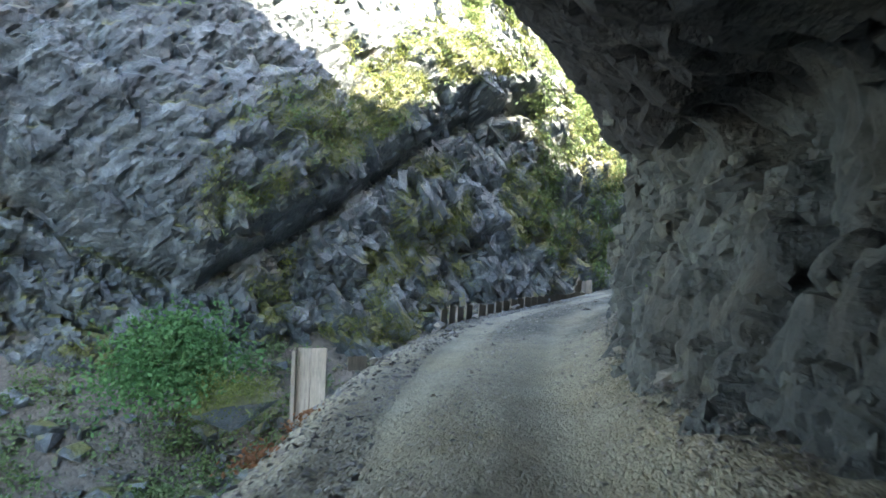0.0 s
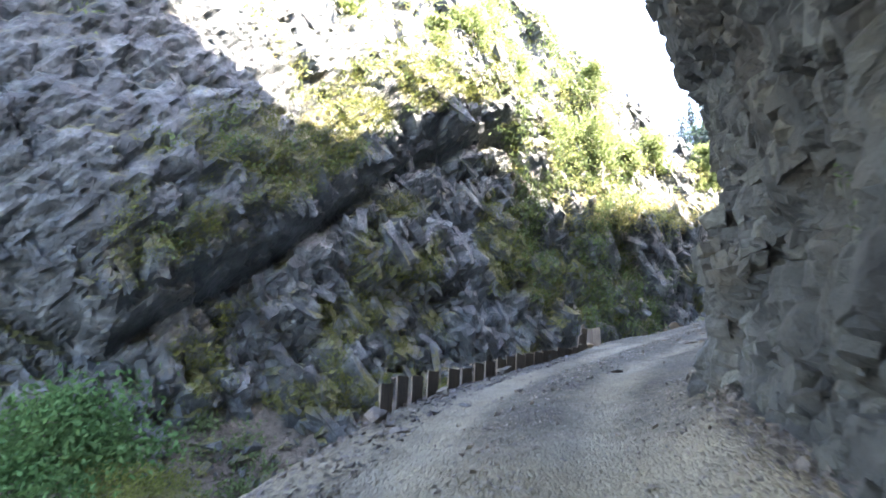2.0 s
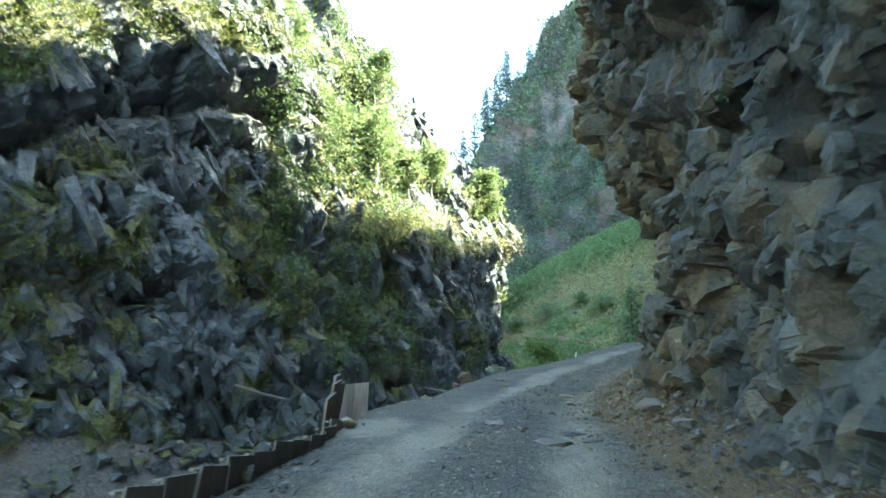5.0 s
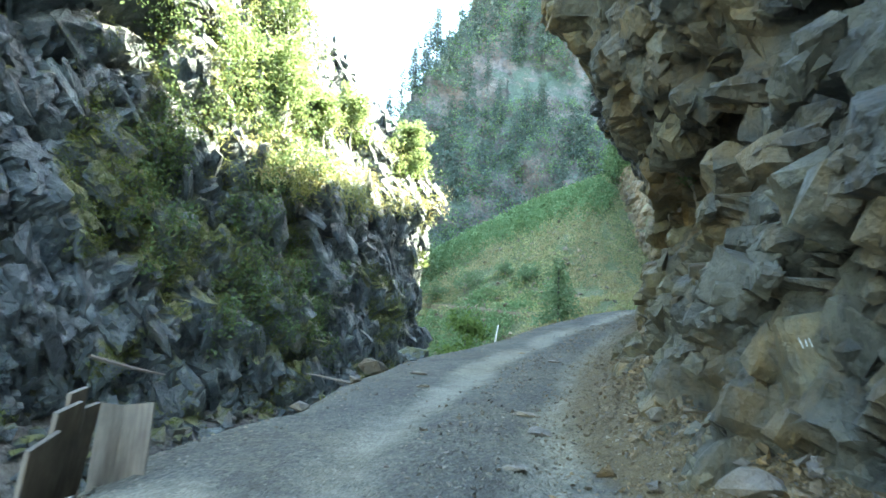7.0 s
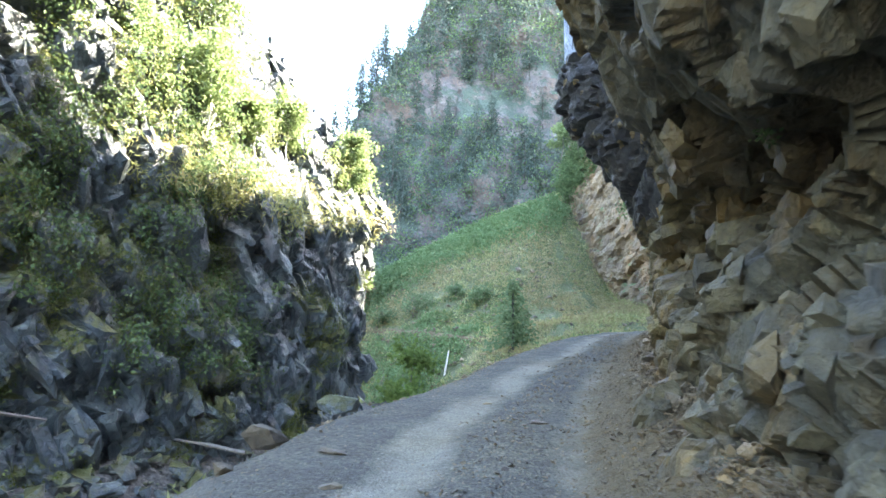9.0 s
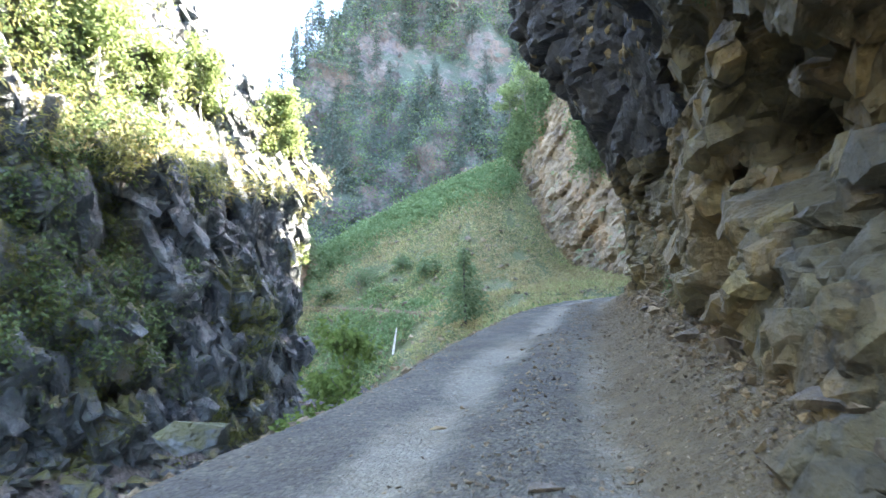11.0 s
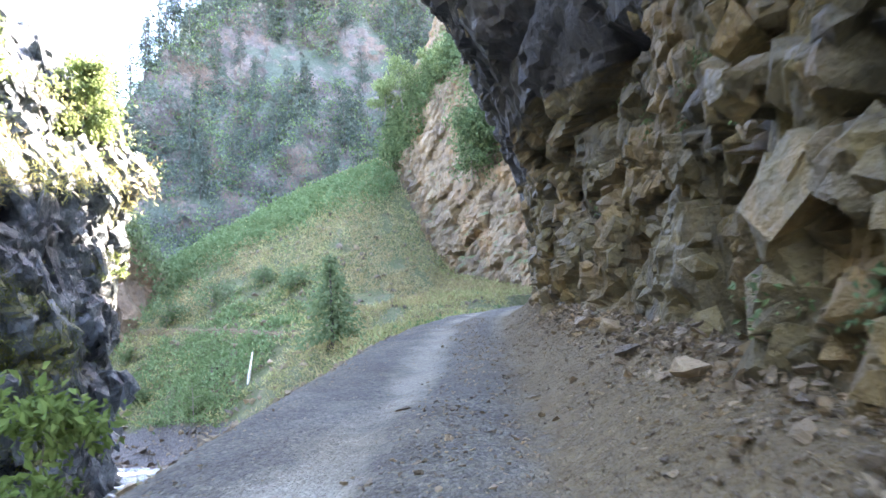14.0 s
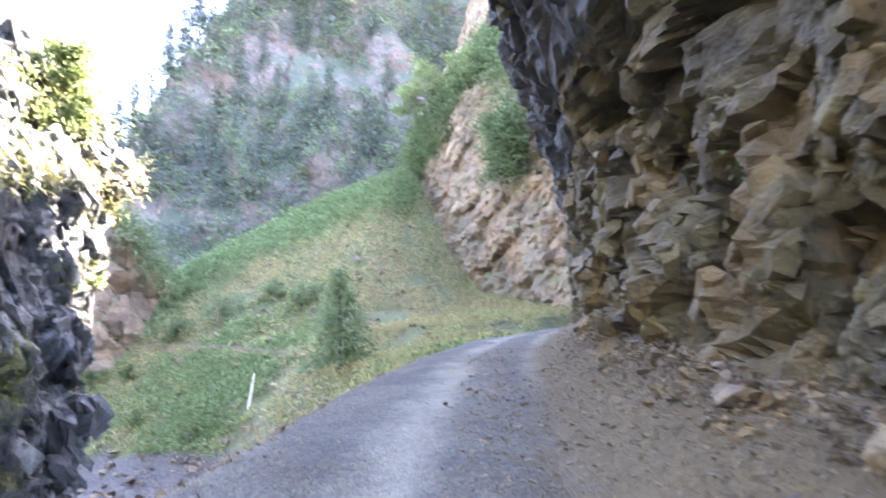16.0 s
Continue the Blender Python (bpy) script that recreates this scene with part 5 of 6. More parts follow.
def build_trees():
    rng = random.Random(31)
    x, y, z = on_wall(54.8, 19.5, 0.2)
    set_at(broadleaf("tree", 6.6, 3.8, 0.13, 0.28, LEAF_BRIGHT, 4400, 61, "sunlit bright green deciduous tree on the cliff corner"), x, y, z)
    x, y, z = on_wall(56.3, 14.0, 0.2)
    set_at(broadleaf("shrub", 2.6, 2.6, 0.05, 0.26, LEAF_BRIGHT, 1600, 62, "sunlit shrub growing from the cliff corner", "shrub", 0.1), x, y, z)
    for k, (u, zz, w, h) in enumerate([(37.9, 18.5, 0.6, 6.5), (33.5, 20.5, -0.6, 5.0), (43.0, 19.0, 0.2, 5.0), (30.0, 24, -1.0, 5.5), (47.5, 20.5, -0.8, 5.5), (22, 25, -0.5, 5), (26.5, 27, -1.5, 6), (40.5, 26, -2.0, 6), (14.5, 25.5, -0.2, 4.5)]):
        x, y, z = on_wall(u, zz, w)
        set_at(broadleaf("tree", h, h * 0.7, 0.08, 0.30, LEAF_BRIGHT, 2400, 70 + k, "slender sunlit tree with pale trunk on the upper cliff", "tree", 0.45, WOOD_PALE), x, y, z)
    set_at(broadleaf("bush", 3.4, 8.0, 0.06, 0.30, LEAF_BUSH, 6500, 90, "broad green bush on the river bank below the slab", "bush", 0.05), -14.1, 33.1, -1.3)
    mound = new("mossy_boulder", stone_mesh("mossy_boulder", 331, ROCK_FAR, 0.7, 24))
    mound.matrix_basis = pose(-10.4, 33.2, -1.4, 4, -6, 30) @ Matrix.Diagonal((4.4, 3.4, 3.2, 1))
    all_moss(mound)
    tagged(mound, "big boulder covered in green moss on the river bank", "boulder")
    c = np.random.default_rng(93).normal(0, 1, (150, 3)) * np.array([1.1, 0.8, 0.5]) + np.array([-10.6, 32.8, -0.8])
    foliage("mound_moss", c, np.full(150, 0.3), 40, 0.12, LEAF_MOSS, 94, 0.5, 0.6, "yellow-green moss on the bank boulder")
    shapes = [stone_mesh("boulder", 340 + k, ROCK_FAR, 0.7, 22) for k in range(5)]
    for k in range(34):
        u, w = rng.uniform(-13, 6), rng.uniform(0.8, 7.5)
        x, y, _ = on_wall(u, 0, w)
        gz, _, _ = ground_height(np.array([x]), np.array([y]))
        big = rng.uniform(0.8, 1.6) + 1.3 * rng.random() ** 3
        ob = new("boulder", shapes[k % 5])
        ob.matrix_basis = pose(x, y, gz[0] + 0.12 * big, rng.uniform(-15, 15), rng.uniform(-15, 15), rng.uniform(0, 360)) @ Matrix.Diagonal((big * 1.2, big, big, 1))
        tagged(ob, "grey boulder with moss on its top on the gorge bank", "boulder", "mossy boulders below the slab")
    for one in shapes:
        mark = one.attributes.new("moss", "FLOAT", "POINT")
        mark.data.foreach_set("value", np.full(len(one.vertices), 0.55, dtype=np.float32))
    for gx, gy, h, wide in ((43.6, 98.9, 2.3, 4.4), (46.2, 95.0, 2.5, 4.6), (49.6, 91.6, 1.4, 3.2), (50.8, 88.0, 1.3, 3.4)):
        gz, _, _ = ground_height(np.array([gx]), np.array([gy]))
        set_at(broadleaf("bush", h, wide, 0.09, 0.24, LEAF_SLOPE_DARK, 1300, 92 + int(h * 10), "round green bush on the grassy slope beside the old track", "bush", 0.05), gx, gy, gz[0] - 0.1)
    gz, _, _ = ground_height(np.array([43.2]), np.array([72.4]))
    set_at(conifer(97, 6.4, 2.6, LEAF_SLOPE_DARK, 16, "young green spruce standing on the grassy slope by the road", "young trees on the slope"), 43.2, 72.4, gz[0] - 0.1)
    gz, _, _ = ground_height(np.array([39.2]), np.array([84.0]))
    set_at(broadleaf("sapling", 3.6, 2.4, 0.05, 0.2, LEAF_SLOPE, 900, 98, "thin leafy sapling at the edge of the grassy terrace", "sapling", 0.3), 39.2, 84.0, gz[0] - 0.1)
    gz, _, _ = ground_height(np.array([18.6]), np.array([45.9]))
    tall = 7.4 - gz[0]
    set_at(broadleaf("bush", tall, 2.6, 0.06, 0.19, LEAF_LIME, 1900, 99, "bright green leafy bush growing up from the gorge below the road", "bush", 0.5), 18.6, 45.9, gz[0] - 0.1)
    for k, (tt, a, h) in enumerate([(1.6, -9, 1.6), (2.6, -7.4, 1.3), (1.9, -5.2, 1.9), (3.2, -3.8, 1.5), (2.2, 0.4, 1.1), (5.0, 3.0, 1.0), (8.0, -5.0, 1.4), (-3.5, -4.0, 1.0), (-5.5, 1.5, 1.2), (-2.5, 5.0, 1.1)]):
        x, y = 38.5 + 0.838 * tt + 0.546 * a, 98.5 + 0.546 * tt - 0.838 * a
        gz, _, _ = ground_height(np.array([x]), np.array([y]))
        set_at(broadleaf("bush", h, h * 1.7, 0.04, 0.22, LEAF_FERN, 900, 140 + k, "low green bush on the slope beside the old track", "bush", 0.05), x, y, gz[0] - 0.1)
    for k, (x, y, h) in enumerate([(70.5, 93.5, 7.0), (71.5, 87.0, 6.0), (72.0, 89.5, 6.5), (69.5, 96.0, 5.5), (73.2, 84.0, 6.0)]):
        set_at(broadleaf("tree", h, h * 0.75, 0.09, 0.32, LEAF_BRIGHT, 2200, 100 + k, "light green young tree above the ochre rock face"), x, y, 41.5 + 0.6 * (x - 70))
    set_at(broadleaf("shrub", 7.0, 6.0, 0.07, 0.30, LEAF_FERN, 3200, 110, "green shrub growing on the ochre rock face", "shrub", 0.1), 66.3, 79.5, 28.5)
    first = conifer(120)
    spots = [(hill_points[i, j], (i, j)) for i, j in ((rng.randrange(19, 155), rng.randrange(13, 107)) for _ in range(260))]
    count = 0
    for p, _ in spots:
        if count >= 85:
            break
        if p[2] > 34 and rng.random() < 0.75:
            m = pose(p[0], p[1], p[2] - 0.8, 0, 0, rng.uniform(0, 360)) @ Matrix.Diagonal((1, 1, 1, 1))
            one = copy_thing(first, m)
            k = rng.uniform(0.8, 1.35)
            one.scale = (k, k, k * rng.uniform(0.95, 1.2))
            count += 1
    # the row on the skyline at the hill's end
    for k in range(16):
        t = rng.uniform(-0.16, 0.2)
        x, y, z = 50 + 30 * t, 137 - 25 * t, float(ramp(t, [-0.9, -0.35, -0.12, 0.0, 0.15, 0.4], [20, 26, 40, 55, 72, 95]))
        back = 0.3 * (z - 30)
        one = copy_thing(first, pose(x + 0.65 * back - 1.0, y + 0.75 * back - 1.2, z - 2.5, 0, 0, rng.uniform(0, 360)))
        one.scale = (1.1, 1.1, rng.uniform(1.0, 1.4))
    set_at(first, 62.0, 129.0, 41.0)


build_trees()


def build_slopes():
    rng = np.random.default_rng(41)
    # grass and herbs of the scree cone, the terrace and the bank
    n = 70000
    x, y = rng.uniform(20, 70, n), rng.uniform(44, 118, n)
    z, bs, bd = ground_height(x, y)
    thick = fbm(x * 0.25, y * 0.25, 4, 601)
    tt, aa = (x - 38.5) * 0.838 + (y - 98.5) * 0.546, (x - 38.5) * 0.546 - (y - 98.5) * 0.838
    track = (np.abs(tt - track_line(aa) + 0.1) < 0.25) & (aa > -12) & (aa < 20)
    bare = (fbm(x * 0.35, y * 0.35, 4, 605) > 0.70) | ((bs < 54) & (bd > -7.5 + 2 * (thick - 0.5)))
    ok = (np.abs(bd + 0.5) > 3.2) & (thick > 0.27) & (bd < 3) & (z > 6.3 + 1.6 * (thick - 0.5)) & ~track & ~bare
    c = np.stack([x, y, z + 0.16], axis=1)[ok]
    tall = 0.20 + 0.25 * thick[ok]
    kind = fbm(c[:, 0] * 0.12, c[:, 1] * 0.12, 4, 602) + 0.25 * (rng.random(len(c)) - 0.5)
    for name, mask, per, leaf, mat, label, aspect in (
            ("grass", (kind > 0.40) & (kind < 0.60), 6, 0.38, GRASS, "patchy green grass on the scree and river bank", 0.2),
            ("herbs", kind <= 0.40, 7, 0.32, LEAF_SLOPE, "low green herbs and nettles on the slope", 0.55),
            ("dry_grass", kind >= 0.60, 6, 0.34, GRASS_DRY, "dry straw-coloured grass on the slope", 0.18)):
        foliage(name, c[mask][:11000], tall[mask][:11000], per, leaf, mat, 42, 0.0 if name == "herbs" else -0.5, 0.5, label, aspect)
    # the denser green crest of the scree
    n = 4600
    a = rng.uniform(-12, 20, n)
    t = ramp(a, [-30, -5.6, 1.3, 9.35, 18, 30], [8, 12.4, 16.8, 20.8, 24, 26]) - 0.3 - np.abs(rng.normal(0, 3.6, n))
    x, y = 38.5 + 0.838 * t + 0.546 * a, 98.5 + 0.546 * t - 0.838 * a
    z, _, _ = ground_height(x, y)
    foliage("nettles", np.stack([x, y, z + 0.4], axis=1), np.full(n, 0.45), 11, 0.34, LEAF_SLOPE, 45, 0.0, 0.6, "dense green nettles along the crest of the scree")
    # woods and scrub of the hill
    p = hill_points
    n = 4200
    i, j = rng.integers(31, 145, n * 3), rng.integers(0, int(p.shape[1] * 0.85), n * 3)
    q = p[i, j]
    ok = fbm(q[:, 0] * 0.12 + q[:, 1] * 0.1, q[:, 2] * 0.16, 4, 611) > np.where(q[:, 2] < 36, 0.30, 0.43)
    q = q[ok][:n] + np.array([-0.6, -0.7, 0.6])
    pale = rng.random(len(q)) < 0.4
    foliage("hill_woods", q[~pale], rng.uniform(0.6, 1.5, (~pale).sum()), 33, 0.52, LEAF_HILL_HAZY, 46, 0.0, 0.9, "dark green scrub and trees covering the distant hill")
    foliage("hill_scrub", q[pale], rng.uniform(0.5, 1.2, pale.sum()), 32, 0.46, LEAF_SLOPE, 50, 0.0, 0.8, "lighter green scrub between the trees of the distant hill")
    # greenery on and over the ochre face
    n = 900
    y = rng.uniform(66, 100, n)
    z = ramp(y, [60, 80, 86, 92, 101], [34, 42, 46, 42, 38]) + rng.normal(2.0, 2.5, n)
    x = 66.0 + 0.10 * (y - 80) + 0.16 * (z - 20) + 0.012 * np.clip(y - 90.5, 0, 99) ** 2 + 0.35 * np.clip(z - ramp(y, [60, 80, 86, 92, 101], [34, 42, 46, 42, 38]), 0, 50)
    strip = rng.random(260)
    spots = [np.stack([66.6 + rng.normal(0, 0.3, 150), 78.6 + rng.normal(0, 1.1, 150), 33.5 + rng.normal(0, 2.0, 150)], axis=1),
             np.stack([72.4 - 1.6 * strip, 98.5 - 7.5 * strip + rng.normal(0, 0.4, 260), 37.0 + 2.2 * strip + rng.normal(0, 0.8, 260)], axis=1)]
    x, y, z = np.concatenate([np.stack([x, y, z], axis=1)] + spots).T
    n = len(x)
    foliage("face_shrubs", np.stack([x, y, z], axis=1), np.full(n, 0.7), 30, 0.36, LEAF_FERN, 47, 0.3, 0.8, "green shrubs along the top of the ochre rock face")
    # scrub over the outcrop by the river
    n = 150
    a = rng.uniform(-7, 7, n)
    q = np.stack([39.2 + 0.92 * a + 0.8, 103.6 - 0.39 * a + 1.8, 28.5 - 0.14 * a ** 2 - 0.5 * a + rng.normal(0, 0.8, n)], axis=1)
    foliage("outcrop_scrub", q, np.full(n, 0.7), 34, 0.4, LEAF_SLOPE_DARK, 51, 0.2, 0.7, "green scrub hanging over the pinkish outcrop")
    # grass on the outer edge of the road
    n = 700
    s = rng.uniform(34, 64, n)
    d = left_edge(s) - 0.35 - np.abs(rng.normal(0, 0.5, n))
    q = corridor(s, d, -0.45 - 0.9 * np.clip(-(d - left_edge(s)) - 0.3, 0, 3))
    foliage("verge_grass", q, np.full(n, 0.12), 12, 0.20, GRASS, 48, -0.8, 0.6, "short green grass along the road verge", 0.16)
    q = corridor(rng.uniform(6.2, 8.6, 70), rng.uniform(-2.35, -1.95, 70), np.full(70, -0.2))
    foliage("leaf_litter", q, np.full(70, 0.08), 9, 0.07, RED_LEAF, 49, 0.0, 0.2, "rust-red dead leaves at the road edge")


build_slopes()

# ---- single things ----


def build_dead_wood():
    thing = tagged(new("dead_tree"), "bleached dead tree trunk leaning on the grassy terrace", "dead tree")
    part("trunk", wood_mesh("trunk", [((0, 0, -0.3), (0.25, 0.05, 1.1), 0.11, 0.09), ((0.25, 0.05, 1.1), (0.5, 0.1, 2.3), 0.09, 0.05)], WOOD_PALE), thing)
    z, _, _ = ground_height(np.array([42.0]), np.array([81.3]))
    thing.matrix_basis = pose(42.0, 81.3, z[0])
    thing = tagged(new("fallen_log"), "dark fallen log lodged across the far cliff foot", "log")
    x, y, z = on_wall(25.5, 5.1, 2.2)
    part("trunk", wood_mesh("trunk", [((0, 0, 0), (1.7, 1.3, -0.35), 0.10, 0.08), ((1.7, 1.3, -0.35), (3.2, 2.4, -0.55), 0.08, 0.05)], BARK), thing)
    thing.matrix_basis = pose(x, y, z)
    thing = tagged(new("dead_branch"), "grey dead branch lying by the road edge", "branch")
    p = corridor(np.array(37.0), np.array(-4.6), np.array(-0.6))
    part("stem", wood_mesh("stem", [((0, 0, 0), (-0.45, 0.35, 0.1), 0.035, 0.03), ((-0.45, 0.35, 0.1), (-0.95, 0.5, 0.18), 0.03, 0.01)], BARK), thing)
    thing.matrix_basis = pose(*p)


build_dead_wood()
all_moss(bpy.data.objects["river_boulders"], 0.25)


# ---- the broken rock of both cliffs ----


def faced(n, spin, tilt, rng):
    """Turning matrices for blocks that lie on faces with the normals n, spun about them by spin."""
    up = np.zeros_like(n)
    up[:, 2] = 1.0
    x = np.cross(up, n)
    x /= np.maximum(np.linalg.norm(x, axis=1, keepdims=True), 1e-6)
    y = np.cross(n, x)
    c, s = np.cos(spin)[:, None], np.sin(spin)[:, None]
    x, y = x * c + y * s, y * c - x * s
    basis = np.stack([x, y, n], axis=-1)
    m = len(n)
    a, b = rng.normal(0, tilt, m), rng.normal(0, tilt, m)
    ca, sa, cb, sb, o, z = np.cos(a), np.sin(a), np.cos(b), np.sin(b), np.ones(m), np.zeros(m)
    A = np.stack([np.stack([o, z, z], -1), np.stack([z, ca, -sa], -1), np.stack([z, sa, ca], -1)], 1)
    B = np.stack([np.stack([cb, z, sb], -1), np.stack([z, o, z], -1), np.stack([-sb, z, cb], -1)], 1)
    return basis @ A @ B


def stretched(turns, rng, lo, hi):
    k = rng.uniform(lo, hi, (len(turns), 3))
    return turns * k[:, None, :]


def build_blocks():
    rng = np.random.default_rng(5)
    n, m = cliff_points.shape[:2]
    count = 60000
    i, j = rng.integers(0, n, count), rng.integers(0, m, count)
    s, h, q = cliff_s[i, j], cliff_h[i, j], cliff_points[i, j]
    nn = cliff_normals[i, j]
    want = ramp(s, [2, 4, 13, 21, 34, 40, 50, 62, 66], [0, 0.2, 0.35, 0.75, 0.6, 0.4, 0.4, 0.35, 0]) * ramp(h, [-0.2, 0.0, 4.5, 7.0, 9.0], [0.2, 1.0, 1.0, 0.75, 0.3])
    roof = np.maximum(smooth(-nn[:, 2], 0.2, 0.5), smooth(h, roof_line(s) - 0.1, roof_line(s) + 0.3) * smooth(h, roof_line(s) + 3, roof_line(s) + 2))
    ok = rng.random(count) < 0.8 * want * (1 - ramp(s, [10, 16, 31, 36], [0.95, 0.5, 0.5, 0.95]) * roof)
    s, h, q, nn = s[ok], h[ok], q[ok], nn[ok]
    count = len(s)
    kind = rng.random(count)
    size = np.where(kind < 0.03, rng.uniform(0.5, 0.8, count), np.where(kind < 0.25, rng.uniform(0.28, 0.48, count), rng.uniform(0.10, 0.27, count)))
    size = size * ramp(h, [0, 1, 4], [0.75, 1.0, 1.15]) * ramp(s, [14, 18, 25, 28, 33, 36, 40], [1.15, 1.1, 0.95, 0.78, 0.85, 1.0, 1.2])
    size = np.minimum(size, ramp(s, [10, 14, 20, 34, 40, 44, 46, 52, 54], [0.2, 0.26, 0.42, 0.40, 0.46, 0.42, 0.26, 0.26, 0.4]))
    spin = 0.55 + 0.5 * (fbm(s * 0.15, h * 0.2, 2, 55) - 0.5) + rng.normal(0, 0.28, count)
    turns = stretched(faced(nn, spin, 0.24, rng), rng, 0.65, 1.4)
    place = q - nn * (size * rng.uniform(0.20, 0.42, count))[:, None]
    single = np.flatnonzero((s > 20) & (s < 52) & (h < 5.5) & (size > 0.26) & (size < 0.7))[:300]
    rest = np.ones(count, bool)
    rest[single] = False
    pick = np.flatnonzero(rest)[:8500]
    va, fa = zip(*[mesh_arrays(me) for me in BLOCKS])
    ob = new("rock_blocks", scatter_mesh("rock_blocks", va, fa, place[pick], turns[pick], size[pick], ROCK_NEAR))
    ob.parent = cliff
    tagged(ob, kind="stuff")
    for k, a in enumerate(single):
        one = new("rock_block", BLOCKS[k % 16])
        one.parent = cliff
        one.matrix_basis = Matrix.Translation(place[a]) @ (Matrix([list(row) for row in turns[a]]) * size[a]).to_4x4()
    # the ochre face above the scree
    p = face_points
    count = 5200
    i, j = rng.integers(0, p.shape[0] - 1, count), rng.integers(8, 118, count)
    q = p[i, j]
    nn = np.repeat(np.array([[-0.97, 0.05, 0.22]]), count, axis=0)
    size = 0.18 + 0.35 * rng.random(count) + 0.7 * rng.random(count) ** 6
    turned = stretched(faced(nn, 0.6 + rng.normal(0, 0.3, count), 0.3, rng), rng, 0.7, 1.3)
    turned[:, :, 0] *= 1.5
    ob = new("rock_blocks", scatter_mesh("rock_blocks", va, fa, q - nn * (size * rng.uniform(0.25, 0.5, count))[:, None], turned, size, ROCK_FACE))
    ob.parent = rock_face
    tagged(ob, kind="stuff")
    # the far cliff
    p = far_cliff_points
    fn = normals(p)
    fn = fn * np.sign(fn[..., :2] @ WALL_N + 1e-6)[..., None]
    count = 50000
    i, j = rng.integers(0, p.shape[0] - 1, count), rng.integers(0, p.shape[1] - 1, count)
    q, nn = p[i, j], fn[i, j]
    u = (q[:, :2] - WALL_A) @ WALL_E
    ok = (rng.random(count) < ramp(u, [-30, -12, 0, 15, 61, 64], [0, 0.35, 0.5, 0.7, 1, 0.3]) * np.where((q[:, 2] > seam_height(u) + 3.5) & (u < 24), 0.06, np.where((q[:, 2] > seam_height(u) - 1.0) & (q[:, 2] < seam_height(u) + 2.5) & (u < 29), 0.10, 1.0))) & (q[:, 2] < 42)
    q, nn, u = q[ok][:7500], nn[ok][:7500], u[ok][:7500]
    count = len(q)
    mean = np.array([WALL_N[0], WALL_N[1], 0.0])
    nn = nn * 0.5 + mean
    nn /= np.linalg.norm(nn, axis=1, keepdims=True)
    size = 0.26 + 0.42 * rng.random(count) + 0.65 * rng.random(count) ** 5
    turns = stretched(faced(nn, -0.9 + rng.normal(0, 0.25, count), 0.28, rng), rng, 0.65, 1.35)
    turns[:, :, 0] *= 2.3
    turns[:, :, 2] *= 0.5
    place = q - nn * (size * rng.uniform(0.10, 0.24, count))[:, None]
    ob = new("rock_blocks", scatter_mesh("rock_blocks", va, fa, place, turns, size, ROCK_FAR))
    ob.parent = far_cliff
    tagged(ob, kind="stuff")
    grow_moss(ob)
    grow_moss(far_cliff)


build_blocks()


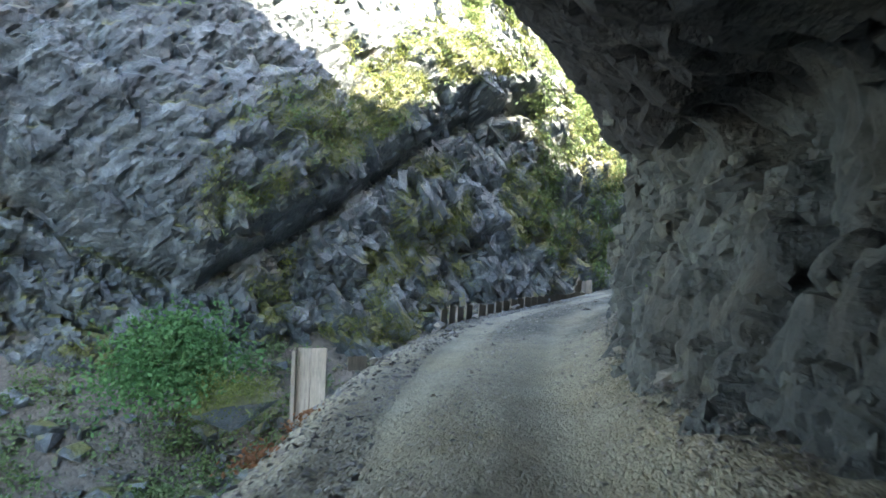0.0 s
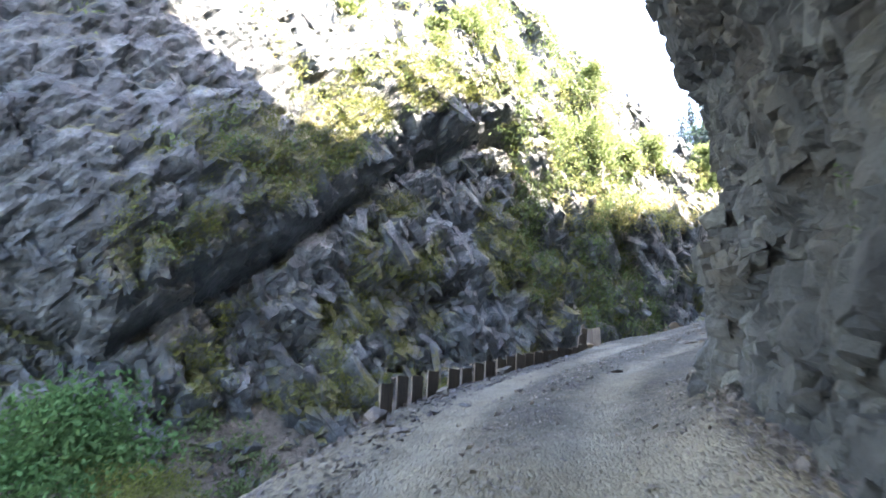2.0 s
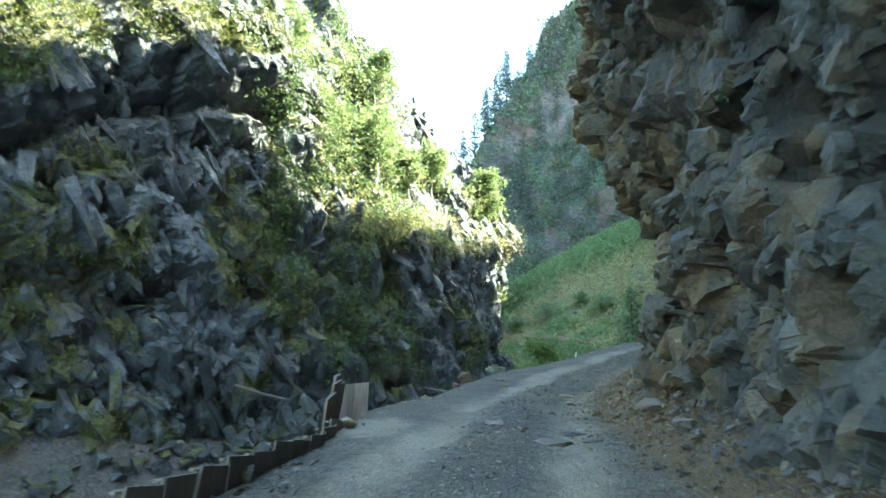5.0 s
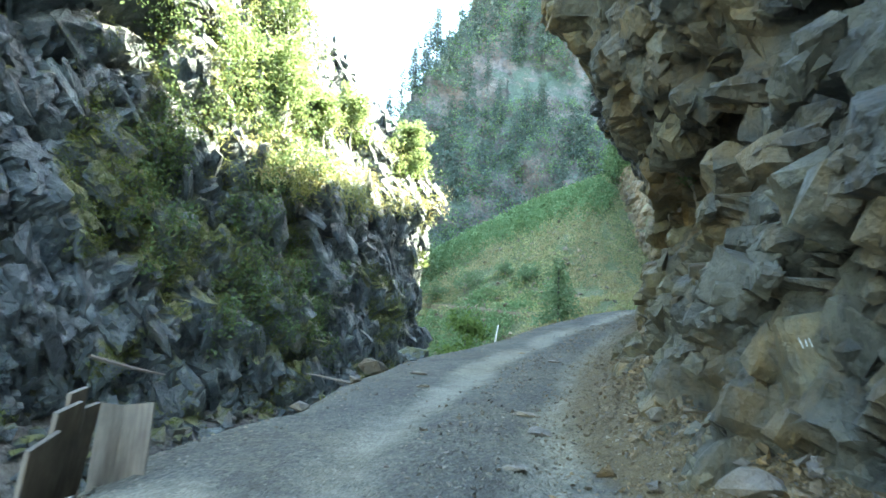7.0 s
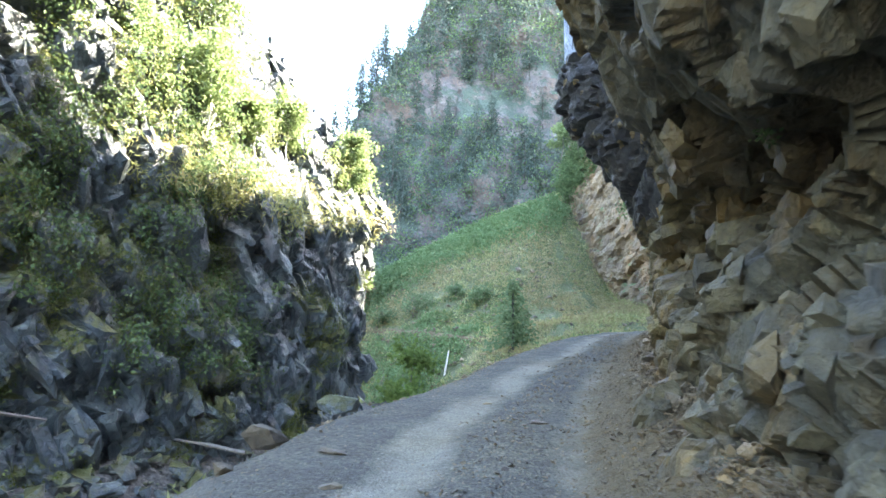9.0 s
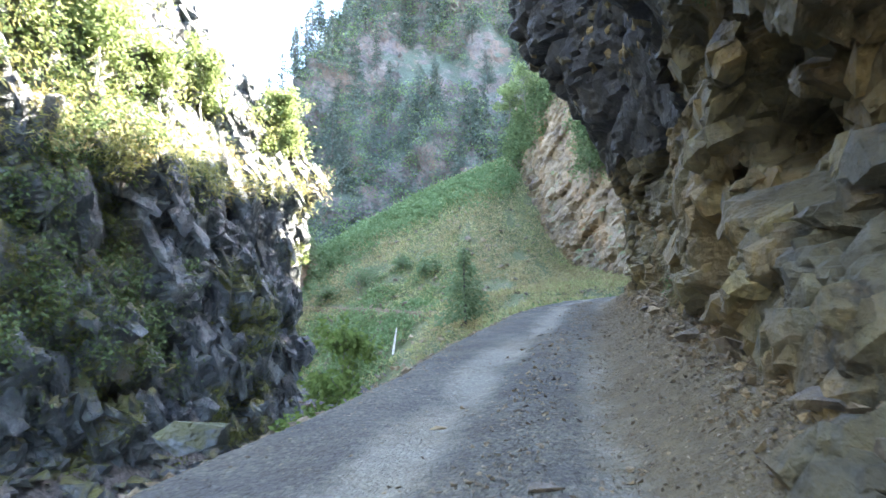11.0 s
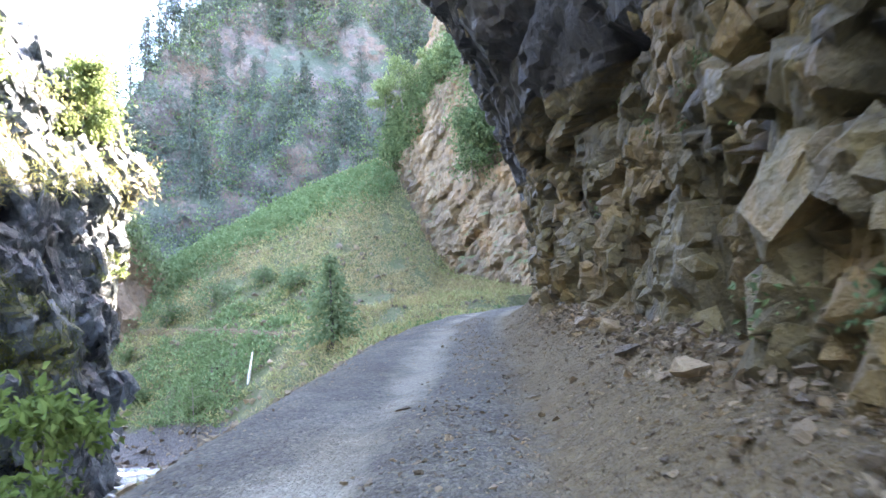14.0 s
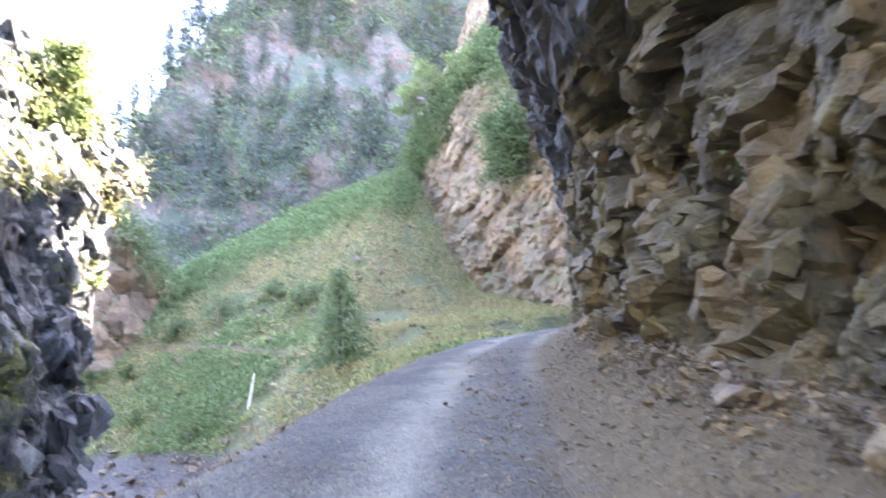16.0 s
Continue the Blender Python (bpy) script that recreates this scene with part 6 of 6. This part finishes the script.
def build_tufts():
    rng = np.random.default_rng(71)
    spots = np.array([(45.6, 3.0), (46.6, 2.6), (47.8, 2.9), (44.9, 2.3), (49.0, 3.6), (42.5, 1.1), (43.6, 0.9), (47.2, 0.5), (50.5, 2.2), (33.5, 3.1), (39.6, 4.4), (24.6, 3.9), (8.8, 1.3), (10.6, 1.9)])
    spots = np.repeat(spots, 4, axis=0) + rng.normal(0, 0.16, (56, 2))
    i = np.argmin(np.abs(cliff_s[None, :, 0] - spots[:, :1]), axis=1)
    j = np.argmin(np.abs(cliff_h[None, 0, :] - spots[:, 1:]), axis=1)
    c = cliff_points[i, j] + cliff_normals[i, j] * 0.12
    foliage("wall_tufts", c, np.full(len(c), 0.06), 18, 0.055, LEAF_FERN, 72, 0.2, 0.8, "small green tufts growing from cracks of the roadside cliff")


build_tufts()


def build_marked_rock():
    """A flat-faced rock in the wall with faded white paint strokes."""
    rng = random.Random(81)
    bm = bmesh.new()
    bmesh.ops.create_cube(bm, size=1.0)
    for v in bm.verts:
        front = v.co.z > 0
        v.co = Vector((v.co.x * (0.50 if front else 0.8), v.co.y * (0.50 if front else 0.8), v.co.z * 0.42))
        v.co.x += rng.uniform(-0.09, 0.09)
        v.co.y += rng.uniform(-0.09, 0.09)
    bmesh.ops.bevel(bm, geom=bm.edges[:], offset=0.035, segments=1, affect="EDGES")
    me = bpy.data.meshes.new("rock_block")
    bm.to_mesh(me)
    bm.free()
    me.materials.append(ROCK_NEAR)
    me.shade_flat()
    rock = new("rock_block", me)
    rock.parent = cliff
    n = Vector((-0.80, -0.60, 0.05)).normalized()
    side = Vector((0, 0, 1)).cross(n).normalized()
    up = n.cross(side)
    basis = Matrix((side, up, n)).transposed().to_4x4()
    rock.matrix_basis = Matrix.Translation(Vector((9.30, 24.08, 4.45)) - n * 0.17) @ basis @ pose(0, 0, 0, 0, 0, 14)
    tagged(rock, "flat grey rock with faded white paint strokes")
    paint = material("white_paint", 0.7)
    nodes = Nodes(paint)
    nodes.colour(nodes.ramp(nodes.noise(40, 4, 0.7), (0.4, (0.25, 0.26, 0.255)), (0.6, (0.55, 0.56, 0.55))))
    for x, y, wide, tall, turn in ((-0.16, 0.10, 0.010, 0.075, 8), (-0.13, 0.095, 0.009, 0.05, -4), (-0.105, 0.09, 0.009, 0.06, 5), (-0.08, 0.085, 0.008, 0.035, -3)):
        bm = bmesh.new()
        bmesh.ops.create_cube(bm, size=1.0)
        bmesh.ops.scale(bm, vec=(wide, tall, 0.006), verts=bm.verts)
        me = bpy.data.meshes.new("paint_stroke")
        bm.to_mesh(me)
        bm.free()
        me.materials.append(paint)
        stroke = part("paint_stroke", me, rock, "faded white paint stroke")
        stroke.matrix_basis = pose(x, y, 0.211, 0, 0, turn)


build_marked_rock()
